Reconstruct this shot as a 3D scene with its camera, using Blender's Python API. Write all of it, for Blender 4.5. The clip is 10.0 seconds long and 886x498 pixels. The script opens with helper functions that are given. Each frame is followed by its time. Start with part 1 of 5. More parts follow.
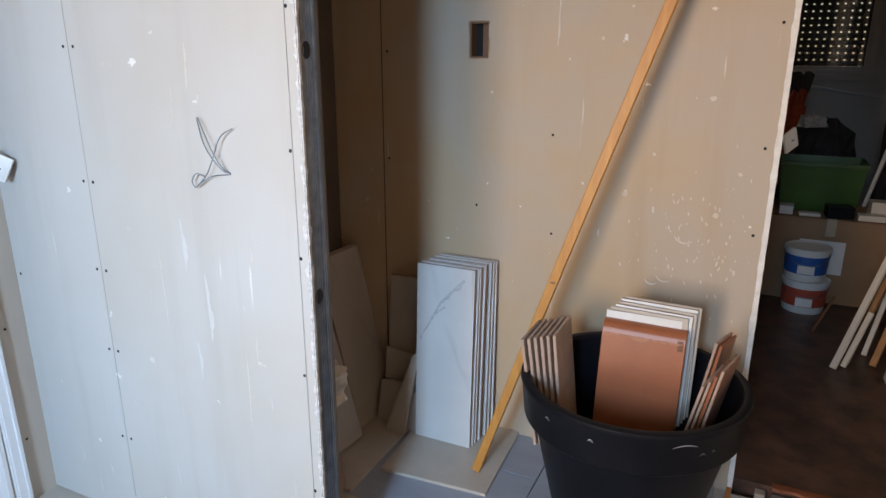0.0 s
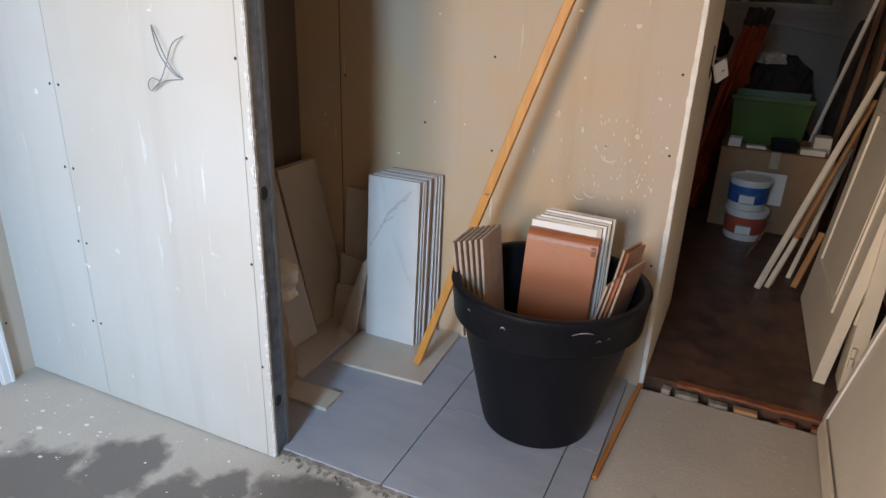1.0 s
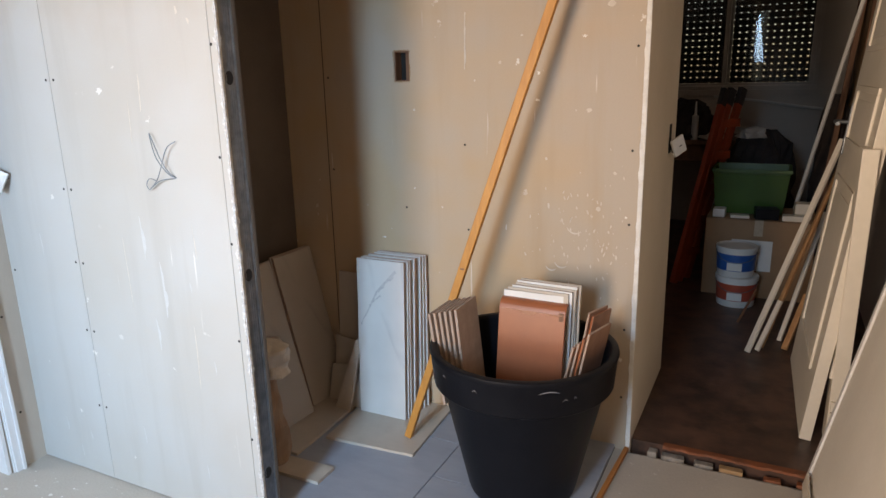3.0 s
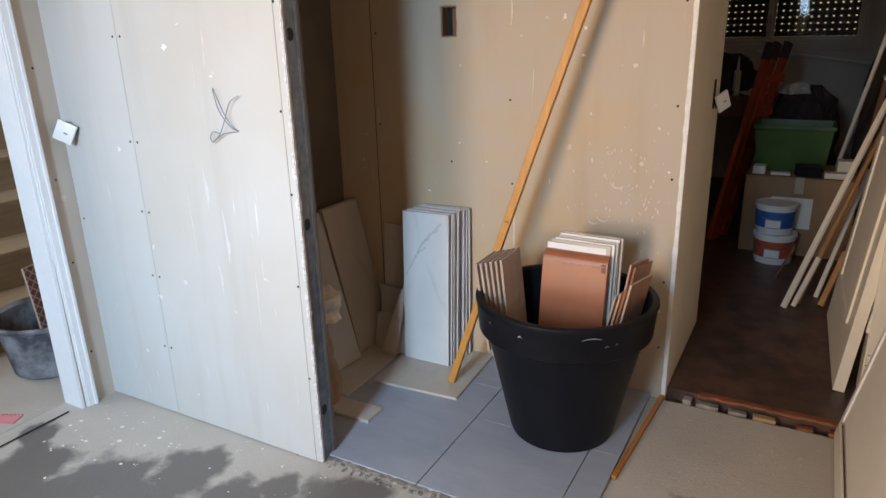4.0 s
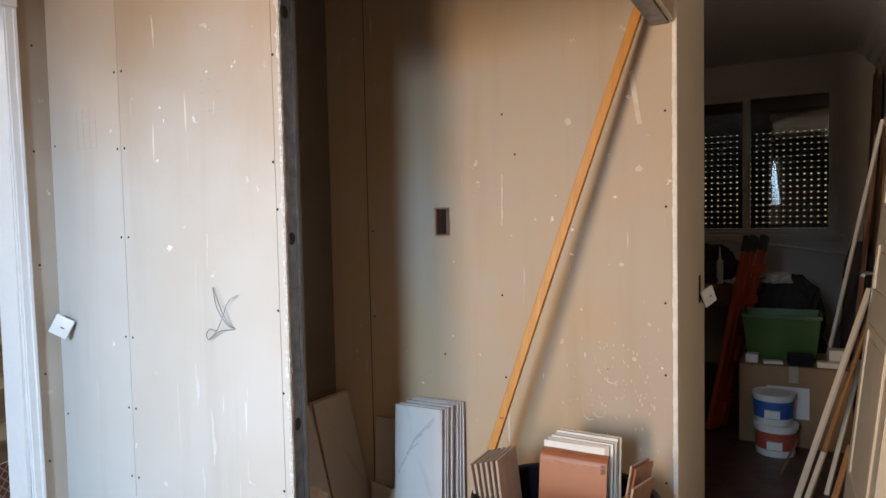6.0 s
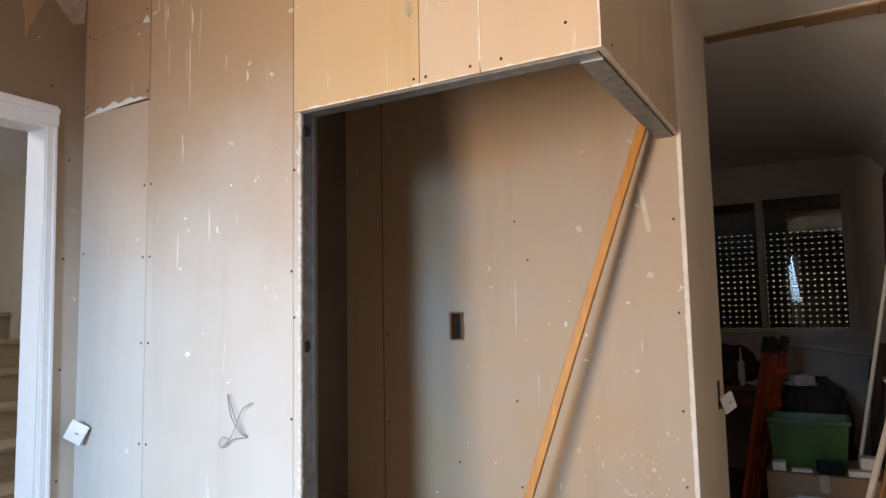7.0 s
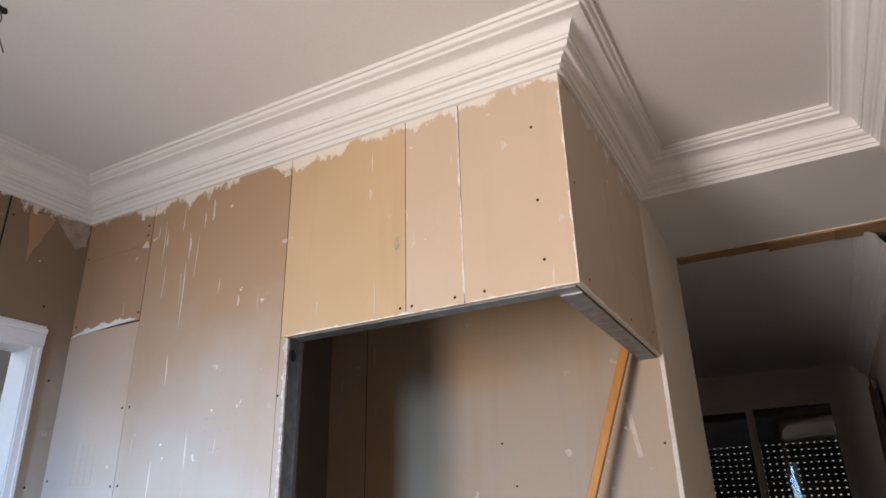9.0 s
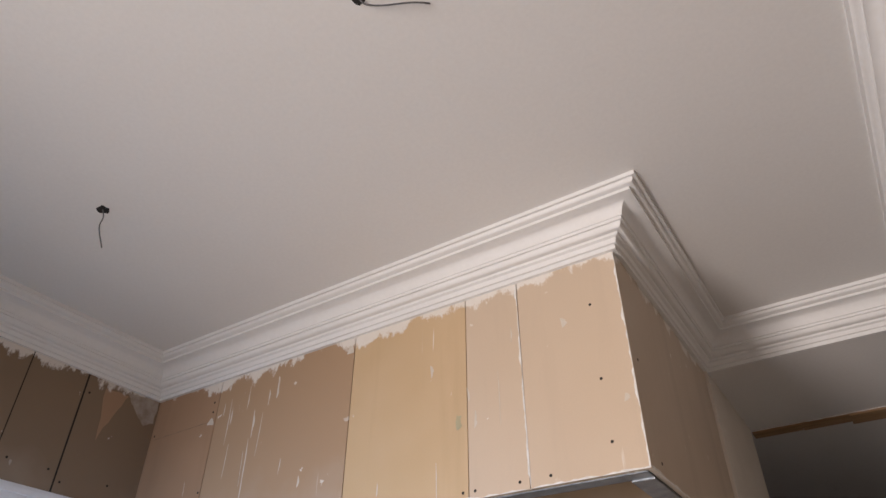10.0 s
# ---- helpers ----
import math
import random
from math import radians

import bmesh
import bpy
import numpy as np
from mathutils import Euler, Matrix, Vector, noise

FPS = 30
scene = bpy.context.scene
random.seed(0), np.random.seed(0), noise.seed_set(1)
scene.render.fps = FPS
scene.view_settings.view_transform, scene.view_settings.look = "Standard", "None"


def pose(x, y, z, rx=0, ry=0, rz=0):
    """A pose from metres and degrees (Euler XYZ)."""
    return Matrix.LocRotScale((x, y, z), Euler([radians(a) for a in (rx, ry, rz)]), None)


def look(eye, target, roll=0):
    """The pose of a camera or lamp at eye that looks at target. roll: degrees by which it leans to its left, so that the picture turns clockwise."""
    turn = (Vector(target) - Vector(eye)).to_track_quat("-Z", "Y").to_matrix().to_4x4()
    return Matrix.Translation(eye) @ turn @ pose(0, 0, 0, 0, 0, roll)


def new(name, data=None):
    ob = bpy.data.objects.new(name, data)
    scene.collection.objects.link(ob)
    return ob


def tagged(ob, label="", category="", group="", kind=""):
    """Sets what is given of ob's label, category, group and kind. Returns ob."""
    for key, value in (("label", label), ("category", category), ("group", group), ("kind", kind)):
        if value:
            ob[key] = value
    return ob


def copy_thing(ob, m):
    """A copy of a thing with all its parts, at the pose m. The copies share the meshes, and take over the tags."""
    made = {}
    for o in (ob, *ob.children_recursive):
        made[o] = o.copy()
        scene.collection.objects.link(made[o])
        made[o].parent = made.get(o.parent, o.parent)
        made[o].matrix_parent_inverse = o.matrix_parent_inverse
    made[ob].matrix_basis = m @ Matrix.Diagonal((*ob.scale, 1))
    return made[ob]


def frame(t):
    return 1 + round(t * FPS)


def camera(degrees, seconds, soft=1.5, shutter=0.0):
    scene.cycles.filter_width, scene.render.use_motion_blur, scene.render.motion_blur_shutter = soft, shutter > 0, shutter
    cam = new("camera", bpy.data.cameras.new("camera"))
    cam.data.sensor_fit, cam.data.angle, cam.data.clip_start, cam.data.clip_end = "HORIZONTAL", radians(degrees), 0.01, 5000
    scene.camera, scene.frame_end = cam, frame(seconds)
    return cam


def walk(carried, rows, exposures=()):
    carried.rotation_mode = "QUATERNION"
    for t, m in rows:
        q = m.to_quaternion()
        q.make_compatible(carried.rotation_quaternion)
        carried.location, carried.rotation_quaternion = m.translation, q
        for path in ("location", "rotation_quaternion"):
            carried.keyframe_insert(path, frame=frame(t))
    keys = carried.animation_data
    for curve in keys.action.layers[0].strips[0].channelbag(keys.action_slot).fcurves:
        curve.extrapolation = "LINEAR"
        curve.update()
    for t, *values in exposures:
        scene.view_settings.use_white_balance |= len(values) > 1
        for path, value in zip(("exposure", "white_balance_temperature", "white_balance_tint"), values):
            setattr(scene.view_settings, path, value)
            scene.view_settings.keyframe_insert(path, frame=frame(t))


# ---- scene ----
cam = camera(67.1, 10.0)
PATH = [
    (0, (0.836, -1.094, 1.302), (0.01, 0.636, 0.733), 0.1),
    (0.5, (0.955, -1.201, 1.301), (0.076, 0.491, 0.698), 1.3),
    (1, (1.045, -1.211, 1.294), (0.284, 0.477, 0.538), 2.2),
    (1.5, (1.111, -1.19, 1.27), (0.176, 0.456, 0.626), -1.8),
    (2, (1.138, -1.227, 1.314), (0.263, 0.482, 0.755), -1.4),
    (2.2, (1.167, -1.24, 1.306), (0.333, 0.504, 0.792), -1.1),
    (3.3, (1.255, -1.348, 1.293), (0.342, 0.362, 0.803), -1.8),
    (3.5, (1.243, -1.388, 1.302), (0.292, 0.302, 0.811), -2.1),
    (4, (1.234, -1.388, 1.3), (0.306, 0.272, 0.681), -1.5),
    (4.5, (1.225, -1.383, 1.297), (0.332, 0.27, 0.613), -2.0),
    (5, (1.24, -1.384, 1.31), (0.312, 0.322, 0.832), -1.7),
    (5.5, (1.251, -1.404, 1.345), (0.307, 0.338, 1.079), -1.7),
    (6, (1.235, -1.393, 1.358), (0.29, 0.367, 1.258), -1.2),
    (6.2, (1.26, -1.396, 1.344), (0.295, 0.356, 1.327), -0.8),
    (7.5, (1.262, -1.428, 1.428), (0.302, 0.304, 1.706), -1.5),
    (8, (1.273, -1.436, 1.434), (0.366, 0.301, 1.837), -0.8),
    (8.5, (1.278, -1.444, 1.444), (0.39, 0.265, 1.981), -1.4),
    (9, (1.278, -1.437, 1.46), (0.41, 0.197, 2.219), -1.5),
    (9.5, (1.286, -1.463, 1.476), (0.403, 0.031, 2.472), -0.1),
    (10, (1.289, -1.485, 1.485), (0.406, -0.134, 2.665), 0.2),
]
walk(cam, [(t, look(eye, target, roll)) for t, eye, target, roll in PATH],
     exposures=[(0.0, -0.45, 7050, 14), (1.5, -0.30, 7500, 14), (3.5, -0.27, 7500, 14), (6.0, -0.32, 7450, 14), (8.0, -0.22, 6450, 13), (9.0, -0.38, 6050, 12), (10.0, -0.58, 5850, 12)])

# ---- world and light ----
world = bpy.data.worlds.new("world")
scene.world = world
world.use_nodes = True
wn = world.node_tree.nodes
sky = wn.new("ShaderNodeTexSky")
sky.sky_type = 'NISHITA'
sky.sun_disc = False
sky.sun_elevation = radians(42)
sky.sun_rotation = radians(30)
world.node_tree.links.new(sky.outputs[0], wn["Background"].inputs[0])
wn["Background"].inputs[1].default_value = 0.10


def area(name, at, aim, w, h, power, color, spread=180):
    d = bpy.data.lights.new(name, 'AREA')
    d.shape, d.size, d.size_y, d.energy, d.color, d.spread = 'RECTANGLE', w, h, power, color, radians(spread)
    ob = new(name, d)
    ob.matrix_world = look(at, aim)
    return ob


# daylight at the glazed opening behind the camera: cool light from the sky above, warm light thrown up by the yard outside
area("window_sky_light", (0.62, -3.28, 1.85), (-0.55, 0.0, 0.45), 0.46, 0.9, 31, (0.40, 0.66, 1.0), 62)
area("window_yard_light", (-0.16, -3.27, 1.20), (1.90, 0.6, 2.0), 0.70, 1.6, 50, (1.0, 0.835, 0.70), 94)
# lamp added under the hall ceiling to brighten the stairs beyond the left doorway
area("stairwell_light", (-2.3, -0.9, 2.58), (-2.2, -0.6, 0.0), 1.2, 1.2, 55, (0.92, 0.96, 1.0))


# ---- materials ----
def mat(name, rough=0.6, metal=0.0):
    m = bpy.data.materials.new(name)
    m.use_nodes = True
    b = m.node_tree.nodes["Principled BSDF"]
    b.inputs["Roughness"].default_value, b.inputs["Metallic"].default_value = rough, metal
    return m, m.node_tree.nodes, m.node_tree.links, b


def col(c):
    return (*c, 1.0)


def coords(n, l, scale=(1, 1, 1)):
    tc, mp = n.new("ShaderNodeTexCoord"), n.new("ShaderNodeMapping")
    mp.inputs["Scale"].default_value = scale
    l.new(tc.outputs["Object"], mp.inputs["Vector"])
    return mp.outputs["Vector"]


def noise_tex(n, l, vec, scale, detail=4, rough=0.6):
    t = n.new("ShaderNodeTexNoise")
    t.inputs["Scale"].default_value, t.inputs["Detail"].default_value, t.inputs["Roughness"].default_value = scale, detail, rough
    l.new(vec, t.inputs["Vector"])
    return t.outputs["Fac"]


def ramp(n, l, fac, lo, hi, c0=(0, 0, 0), c1=(1, 1, 1)):
    r = n.new("ShaderNodeValToRGB")
    r.color_ramp.elements[0].position, r.color_ramp.elements[1].position = lo, hi
    r.color_ramp.elements[0].color, r.color_ramp.elements[1].color = col(c0), col(c1)
    l.new(fac, r.inputs["Fac"])
    return r.outputs["Color"]


def mix(n, l, fac, a, b):
    x = n.new("ShaderNodeMix")
    x.data_type = 'RGBA'
    for sock, v in ((x.inputs[0], fac), (x.inputs[6], a), (x.inputs[7], b)):
        if isinstance(v, (tuple, list)):
            sock.default_value = col(v)
        elif isinstance(v, (int, float)):
            sock.default_value = v
        else:
            l.new(v, sock)
    return x.outputs[2]


def maths(n, l, op, a, b=0.0):
    x = n.new("ShaderNodeMath")
    x.operation = op
    for sock, v in zip(x.inputs, (a, b)):
        if isinstance(v, (int, float)):
            sock.default_value = v
        else:
            l.new(v, sock)
    return x.outputs[0]


def bump(n, l, b, height, strength=0.2, dist=0.01):
    x = n.new("ShaderNodeBump")
    x.inputs["Strength"].default_value, x.inputs["Distance"].default_value = strength, dist
    l.new(height, x.inputs["Height"])
    l.new(x.outputs[0], b.inputs["Normal"])


def two_tone(name, c0, c1, scale=6, rough=0.6, fine=60, bumpy=0.15, metal=0.0, stretch=(1, 1, 1), vary=0.0, spread=(0.35, 0.65)):
    """A surface with broad colour changes, fine grain and relief; vary shifts each object's lightness a little."""
    m, n, l, b = mat(name, rough, metal)
    v = coords(n, l, stretch)
    c = mix(n, l, ramp(n, l, noise_tex(n, l, v, scale), *spread), c0, c1)
    grain = noise_tex(n, l, v, fine, 3)
    c = mix(n, l, maths(n, l, 'MULTIPLY', grain, 0.22), c, tuple(x * 0.6 for x in c0))
    if vary:
        oi = n.new("ShaderNodeObjectInfo")
        c = mix(n, l, maths(n, l, 'MULTIPLY', oi.outputs["Random"], vary), c, tuple(x * 0.55 for x in c0))
    l.new(c, b.inputs["Base Color"])
    if bumpy:
        bump(n, l, b, grain, bumpy, 0.004)
    return m


def drywall(name, paper, warm, fringe=False, splash=0.5, upper_light=None):
    """Plasterboard paper: fading, brown water blotches, plaster splashes and runs, and torn filler under the cornice.
    An optional tint paints warmer, dimmer light towards the ceiling.
    """
    m, n, l, b = mat(name, 0.75)
    v = coords(n, l)
    c = mix(n, l, ramp(n, l, noise_tex(n, l, v, 1.7, 3), 0.38, 0.62), paper, warm)
    c = mix(n, l, ramp(n, l, noise_tex(n, l, coords(n, l, (9, 9, 0.8)), 1.0, 4), 0.52, 0.75, c1=(0.55,) * 3), c, tuple(x * 0.86 for x in warm))
    if upper_light:
        # warmer, dimmer light towards the ceiling painted into the paper, in uneven clouds
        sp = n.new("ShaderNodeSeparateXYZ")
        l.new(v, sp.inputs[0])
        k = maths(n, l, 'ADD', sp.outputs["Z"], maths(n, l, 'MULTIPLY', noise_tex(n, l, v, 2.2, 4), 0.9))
        c = mix(n, l, ramp(n, l, maths(n, l, 'MULTIPLY', k, 0.25), 0.47, 0.66), c, upper_light)
    grain = noise_tex(n, l, v, 240, 2)
    c = mix(n, l, maths(n, l, 'MULTIPLY', grain, 0.12), c, (0.2, 0.16, 0.12))
    spots = ramp(n, l, noise_tex(n, l, v, 16, 5, 0.55), 0.70 - 0.03 * splash, 0.715 - 0.03 * splash)
    runs = ramp(n, l, noise_tex(n, l, coords(n, l, (34, 34, 2.2)), 1.0, 3, 0.5), 0.72 - 0.028 * splash, 0.75 - 0.028 * splash)
    patch = ramp(n, l, noise_tex(n, l, v, 2.6, 2), 0.46, 0.6)
    white = maths(n, l, 'MULTIPLY', maths(n, l, 'MAXIMUM', spots, maths(n, l, 'MULTIPLY', runs, 0.75)), patch)
    if fringe:
        sep = n.new("ShaderNodeSeparateXYZ")
        l.new(v, sep.inputs[0])
        z = maths(n, l, 'ADD', sep.outputs["Z"], maths(n, l, 'MULTIPLY', noise_tex(n, l, coords(n, l, (4, 4, 2.2)), 1.5, 9, 0.72), 0.34))
        edge = ramp(n, l, maths(n, l, 'SUBTRACT', z, 2.06), 0.645, 0.66)
        white = maths(n, l, 'MAXIMUM', white, maths(n, l, 'MULTIPLY', edge, 0.85))
    c = mix(n, l, white, c, (0.80, 0.77, 0.72))
    l.new(c, b.inputs["Base Color"])
    bump(n, l, b, maths(n, l, 'ADD', white, maths(n, l, 'MULTIPLY', grain, 0.15)), 0.35, 0.002)
    return m


# the last colour of PAPER, PAPER_FRONT and PAPER_LEFT paints the warm light higher up
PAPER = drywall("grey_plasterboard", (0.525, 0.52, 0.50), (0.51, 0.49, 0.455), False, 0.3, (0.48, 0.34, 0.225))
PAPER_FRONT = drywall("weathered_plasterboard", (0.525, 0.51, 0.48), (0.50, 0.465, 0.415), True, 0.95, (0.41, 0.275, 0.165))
PAPER_LEFT = drywall("dim_top_plasterboard", (0.52, 0.46, 0.39), (0.48, 0.41, 0.34), True, 0.6, (0.23, 0.16, 0.10))
PAPER_BACK = drywall("blotched_plasterboard", (0.48, 0.405, 0.325), (0.52, 0.375, 0.235), False, 1.0)
PAPER_TAN = drywall("tan_plasterboard", (0.60, 0.44, 0.265), (0.56, 0.40, 0.225), True, 0.6)
PAPER_PALE = drywall("pale_plasterboard", (0.61, 0.49, 0.365), (0.59, 0.47, 0.345), True, 0.7)
PAPER_SIDE = drywall("greyish_plasterboard", (0.60, 0.51, 0.41), (0.56, 0.47, 0.37), True, 0.6)
PAPER_ORANGE = drywall("orange_plasterboard", (0.41, 0.255, 0.15), (0.37, 0.23, 0.135), True, 0.2)
CORE = two_tone("gypsum_core", (0.82, 0.81, 0.78), (0.70, 0.68, 0.64), 30, 0.9, 120, 0.5)
SPLASH = two_tone("dried_filler", (0.68, 0.62, 0.54), (0.60, 0.54, 0.46), 30, 0.9, 120, 0.3)
CEIL = two_tone("ceiling_paint", (0.80, 0.79, 0.77), (0.78, 0.77, 0.75), 1.2, 0.8, 90, 0.04)
MOULD = two_tone("cornice_plaster", (0.84, 0.84, 0.83), (0.81, 0.81, 0.80), 3, 0.6, 60, 0.05)
WHITE = two_tone("white_wall_paint", (0.80, 0.75, 0.67), (0.74, 0.69, 0.61), 3, 0.65, 70, 0.08)
GREYWALL = two_tone("store_wall_paint", (0.68, 0.62, 0.56), (0.60, 0.55, 0.49), 2, 0.8, 50, 0.1)
STOREPAINT = two_tone("aged_window_paint", (0.68, 0.63, 0.57), (0.60, 0.55, 0.50), 5, 0.5, 40, 0.05)
GLOSS = two_tone("white_gloss_paint", (0.82, 0.82, 0.82), (0.78, 0.78, 0.79), 3, 0.4, 40, 0.03)
CREAM = two_tone("cream_door_paint", (0.78, 0.72, 0.62), (0.72, 0.665, 0.565), 4, 0.4, 40, 0.06)
ZINC = two_tone("galvanised_steel", (0.31, 0.335, 0.365), (0.18, 0.20, 0.225), 22, 0.45, 90, 0.1, metal=0.8)
BLACKHOLE = two_tone("dark_hollow", (0.012, 0.012, 0.012), (0.02, 0.018, 0.016), 8, 0.9, 40, 0.0)
GREYTILE = two_tone("grey_floor_tile", (0.36, 0.39, 0.45), (0.31, 0.34, 0.40), 5, 0.42, 50, 0.05, stretch=(1, 3, 1), vary=0.15)
GROUT = two_tone("dark_joint", (0.08, 0.08, 0.085), (0.14, 0.14, 0.14), 20, 0.9, 80, 0.3)
MORTAR = two_tone("rough_mortar", (0.31, 0.28, 0.245), (0.13, 0.115, 0.10), 25, 0.95, 90, 0.9)
CREAMTILE = two_tone("cream_tile", (0.55, 0.485, 0.41), (0.48, 0.42, 0.355), 6, 0.35, 50, 0.04)
BISCUIT = two_tone("tile_biscuit", (0.52, 0.38, 0.30), (0.42, 0.30, 0.23), 20, 0.85, 70, 0.3, vary=0.3)
TERRA = two_tone("terracotta_glaze", (0.37, 0.12, 0.05), (0.30, 0.095, 0.04), 7, 0.38, 40, 0.08)
BLACK = two_tone("black_plastic", (0.0045, 0.005, 0.0075), (0.008, 0.0085, 0.0115), 4, 0.45, 70, 0.08)
BLACK.node_tree.nodes["Principled BSDF"].inputs["Specular IOR Level"].default_value = 0.17
TUB = two_tone("dusty_rubber_tub", (0.060, 0.062, 0.072), (0.30, 0.30, 0.32), 9, 0.7, 40, 0.15, spread=(0.42, 0.66))
WOOD = two_tone("orange_pine", (0.62, 0.29, 0.06), (0.50, 0.21, 0.04), 5, 0.5, 30, 0.1, stretch=(10, 10, 1.2))
REDPINE = two_tone("reddish_pine", (0.50, 0.20, 0.05), (0.38, 0.14, 0.035), 5, 0.6, 30, 0.15, stretch=(8, 1, 8))
PLANK = two_tone("tan_plank", (0.46, 0.25, 0.11), (0.36, 0.18, 0.075), 5, 0.6, 30, 0.15, stretch=(8, 8, 1))
PALEWOOD = two_tone("pale_step_wood", (0.52, 0.43, 0.32), (0.42, 0.34, 0.25), 5, 0.55, 30, 0.1, stretch=(8, 1, 8))
RAWWOOD = two_tone("splintered_wood", (0.42, 0.27, 0.14), (0.30, 0.18, 0.09), 6, 0.8, 40, 0.4, stretch=(1, 8, 8))
BROWNWOOD = two_tone("brown_board", (0.25, 0.12, 0.06), (0.16, 0.075, 0.04), 5, 0.6, 30, 0.1, stretch=(8, 8, 1))
DARKFLOOR = two_tone("worn_brown_floor", (0.125, 0.066, 0.047), (0.045, 0.028, 0.022), 9, 0.42, 22, 0.35, spread=(0.36, 0.64))
REDSILL = two_tone("worn_red_brown_wood", (0.27, 0.085, 0.035), (0.16, 0.06, 0.03), 14, 0.6, 40, 0.2)
CARTON = two_tone("brown_cardboard", (0.34, 0.21, 0.12), (0.28, 0.17, 0.095), 4, 0.8, 60, 0.1)
GREEN = two_tone("green_plastic", (0.042, 0.115, 0.009), (0.032, 0.090, 0.008), 4, 0.4, 40, 0.05)
ORANGE = two_tone("red_orange_ladder_paint", (0.38, 0.062, 0.02), (0.29, 0.048, 0.018), 6, 0.45, 40, 0.1)
BLUE = two_tone("blue_label", (0.03, 0.13, 0.42), (0.025, 0.10, 0.34), 5, 0.4, 30, 0.0)
RED = two_tone("red_label", (0.50, 0.09, 0.05), (0.42, 0.08, 0.05), 5, 0.4, 30, 0.0)
WORN = two_tone("worn_terracotta", (0.50, 0.25, 0.15), (0.42, 0.18, 0.10), 40, 0.6, 60, 0.1)
PENCIL = two_tone("pencil_grey", (0.40, 0.375, 0.345), (0.46, 0.43, 0.39), 60, 0.8, 60, 0.0)
VEIN = two_tone("grey_tile_vein", (0.44, 0.44, 0.45), (0.60, 0.595, 0.58), 60, 0.25, 60, 0.0)
WIRE_STAIN = two_tone("green_stain", (0.40, 0.40, 0.27), (0.46, 0.38, 0.23), 30, 0.8, 60, 0.1)
PVC = two_tone("white_plastic", (0.78, 0.78, 0.76), (0.72, 0.72, 0.70), 4, 0.35, 40, 0.02)
WIRE = two_tone("grey_blue_wire", (0.10, 0.13, 0.16), (0.20, 0.23, 0.25), 9, 0.4, 40, 0.0)
DARKCLOTH = two_tone("dark_cloth", (0.03, 0.026, 0.026), (0.06, 0.045, 0.04), 6, 0.9, 60, 0.4)
NICK = two_tone("grey_nicked_plaster", (0.74, 0.72, 0.69), (0.46, 0.44, 0.42), 90, 0.9, 160, 0.5)
PAPERBAG = two_tone("crumpled_brown_paper", (0.36, 0.25, 0.17), (0.26, 0.17, 0.115), 9, 0.85, 40, 0.5)
PLASTICBAG = two_tone("whitish_film", (0.68, 0.64, 0.58), (0.52, 0.48, 0.43), 9, 0.35, 40, 0.3)
SHUTTER = two_tone("brown_shutter_slat", (0.060, 0.036, 0.027), (0.040, 0.026, 0.020), 6, 0.6, 40, 0.1)
SMEAR = two_tone("thin_plaster_smear", (0.46, 0.40, 0.34), (0.31, 0.25, 0.19), 26, 0.9, 90, 0.3)
BROWNTILE = two_tone("brown_tile_glaze", (0.40, 0.225, 0.15), (0.32, 0.16, 0.10), 18, 0.6, 60, 0.1)
BRUSHED = two_tone("brushed_filler", (0.61, 0.60, 0.58), (0.55, 0.54, 0.52), 40, 0.85, 90, 0.2)
PINK = two_tone("pink_plastic", (0.75, 0.28, 0.30), (0.62, 0.20, 0.22), 9, 0.5, 40, 0.1)


# recess shade painted into the boards as a dark brown
RECESS_SHADE = two_tone("shaded_recess_board", (0.14, 0.113, 0.092), (0.105, 0.086, 0.07), 3, 0.85, 60, 0.15)
# dark colour for the unseen rear wall, so that it bounces little light
DIMWALL = two_tone("unseen_dark_wall", (0.20, 0.155, 0.12), (0.15, 0.115, 0.09), 3, 0.9, 40, 0.3)


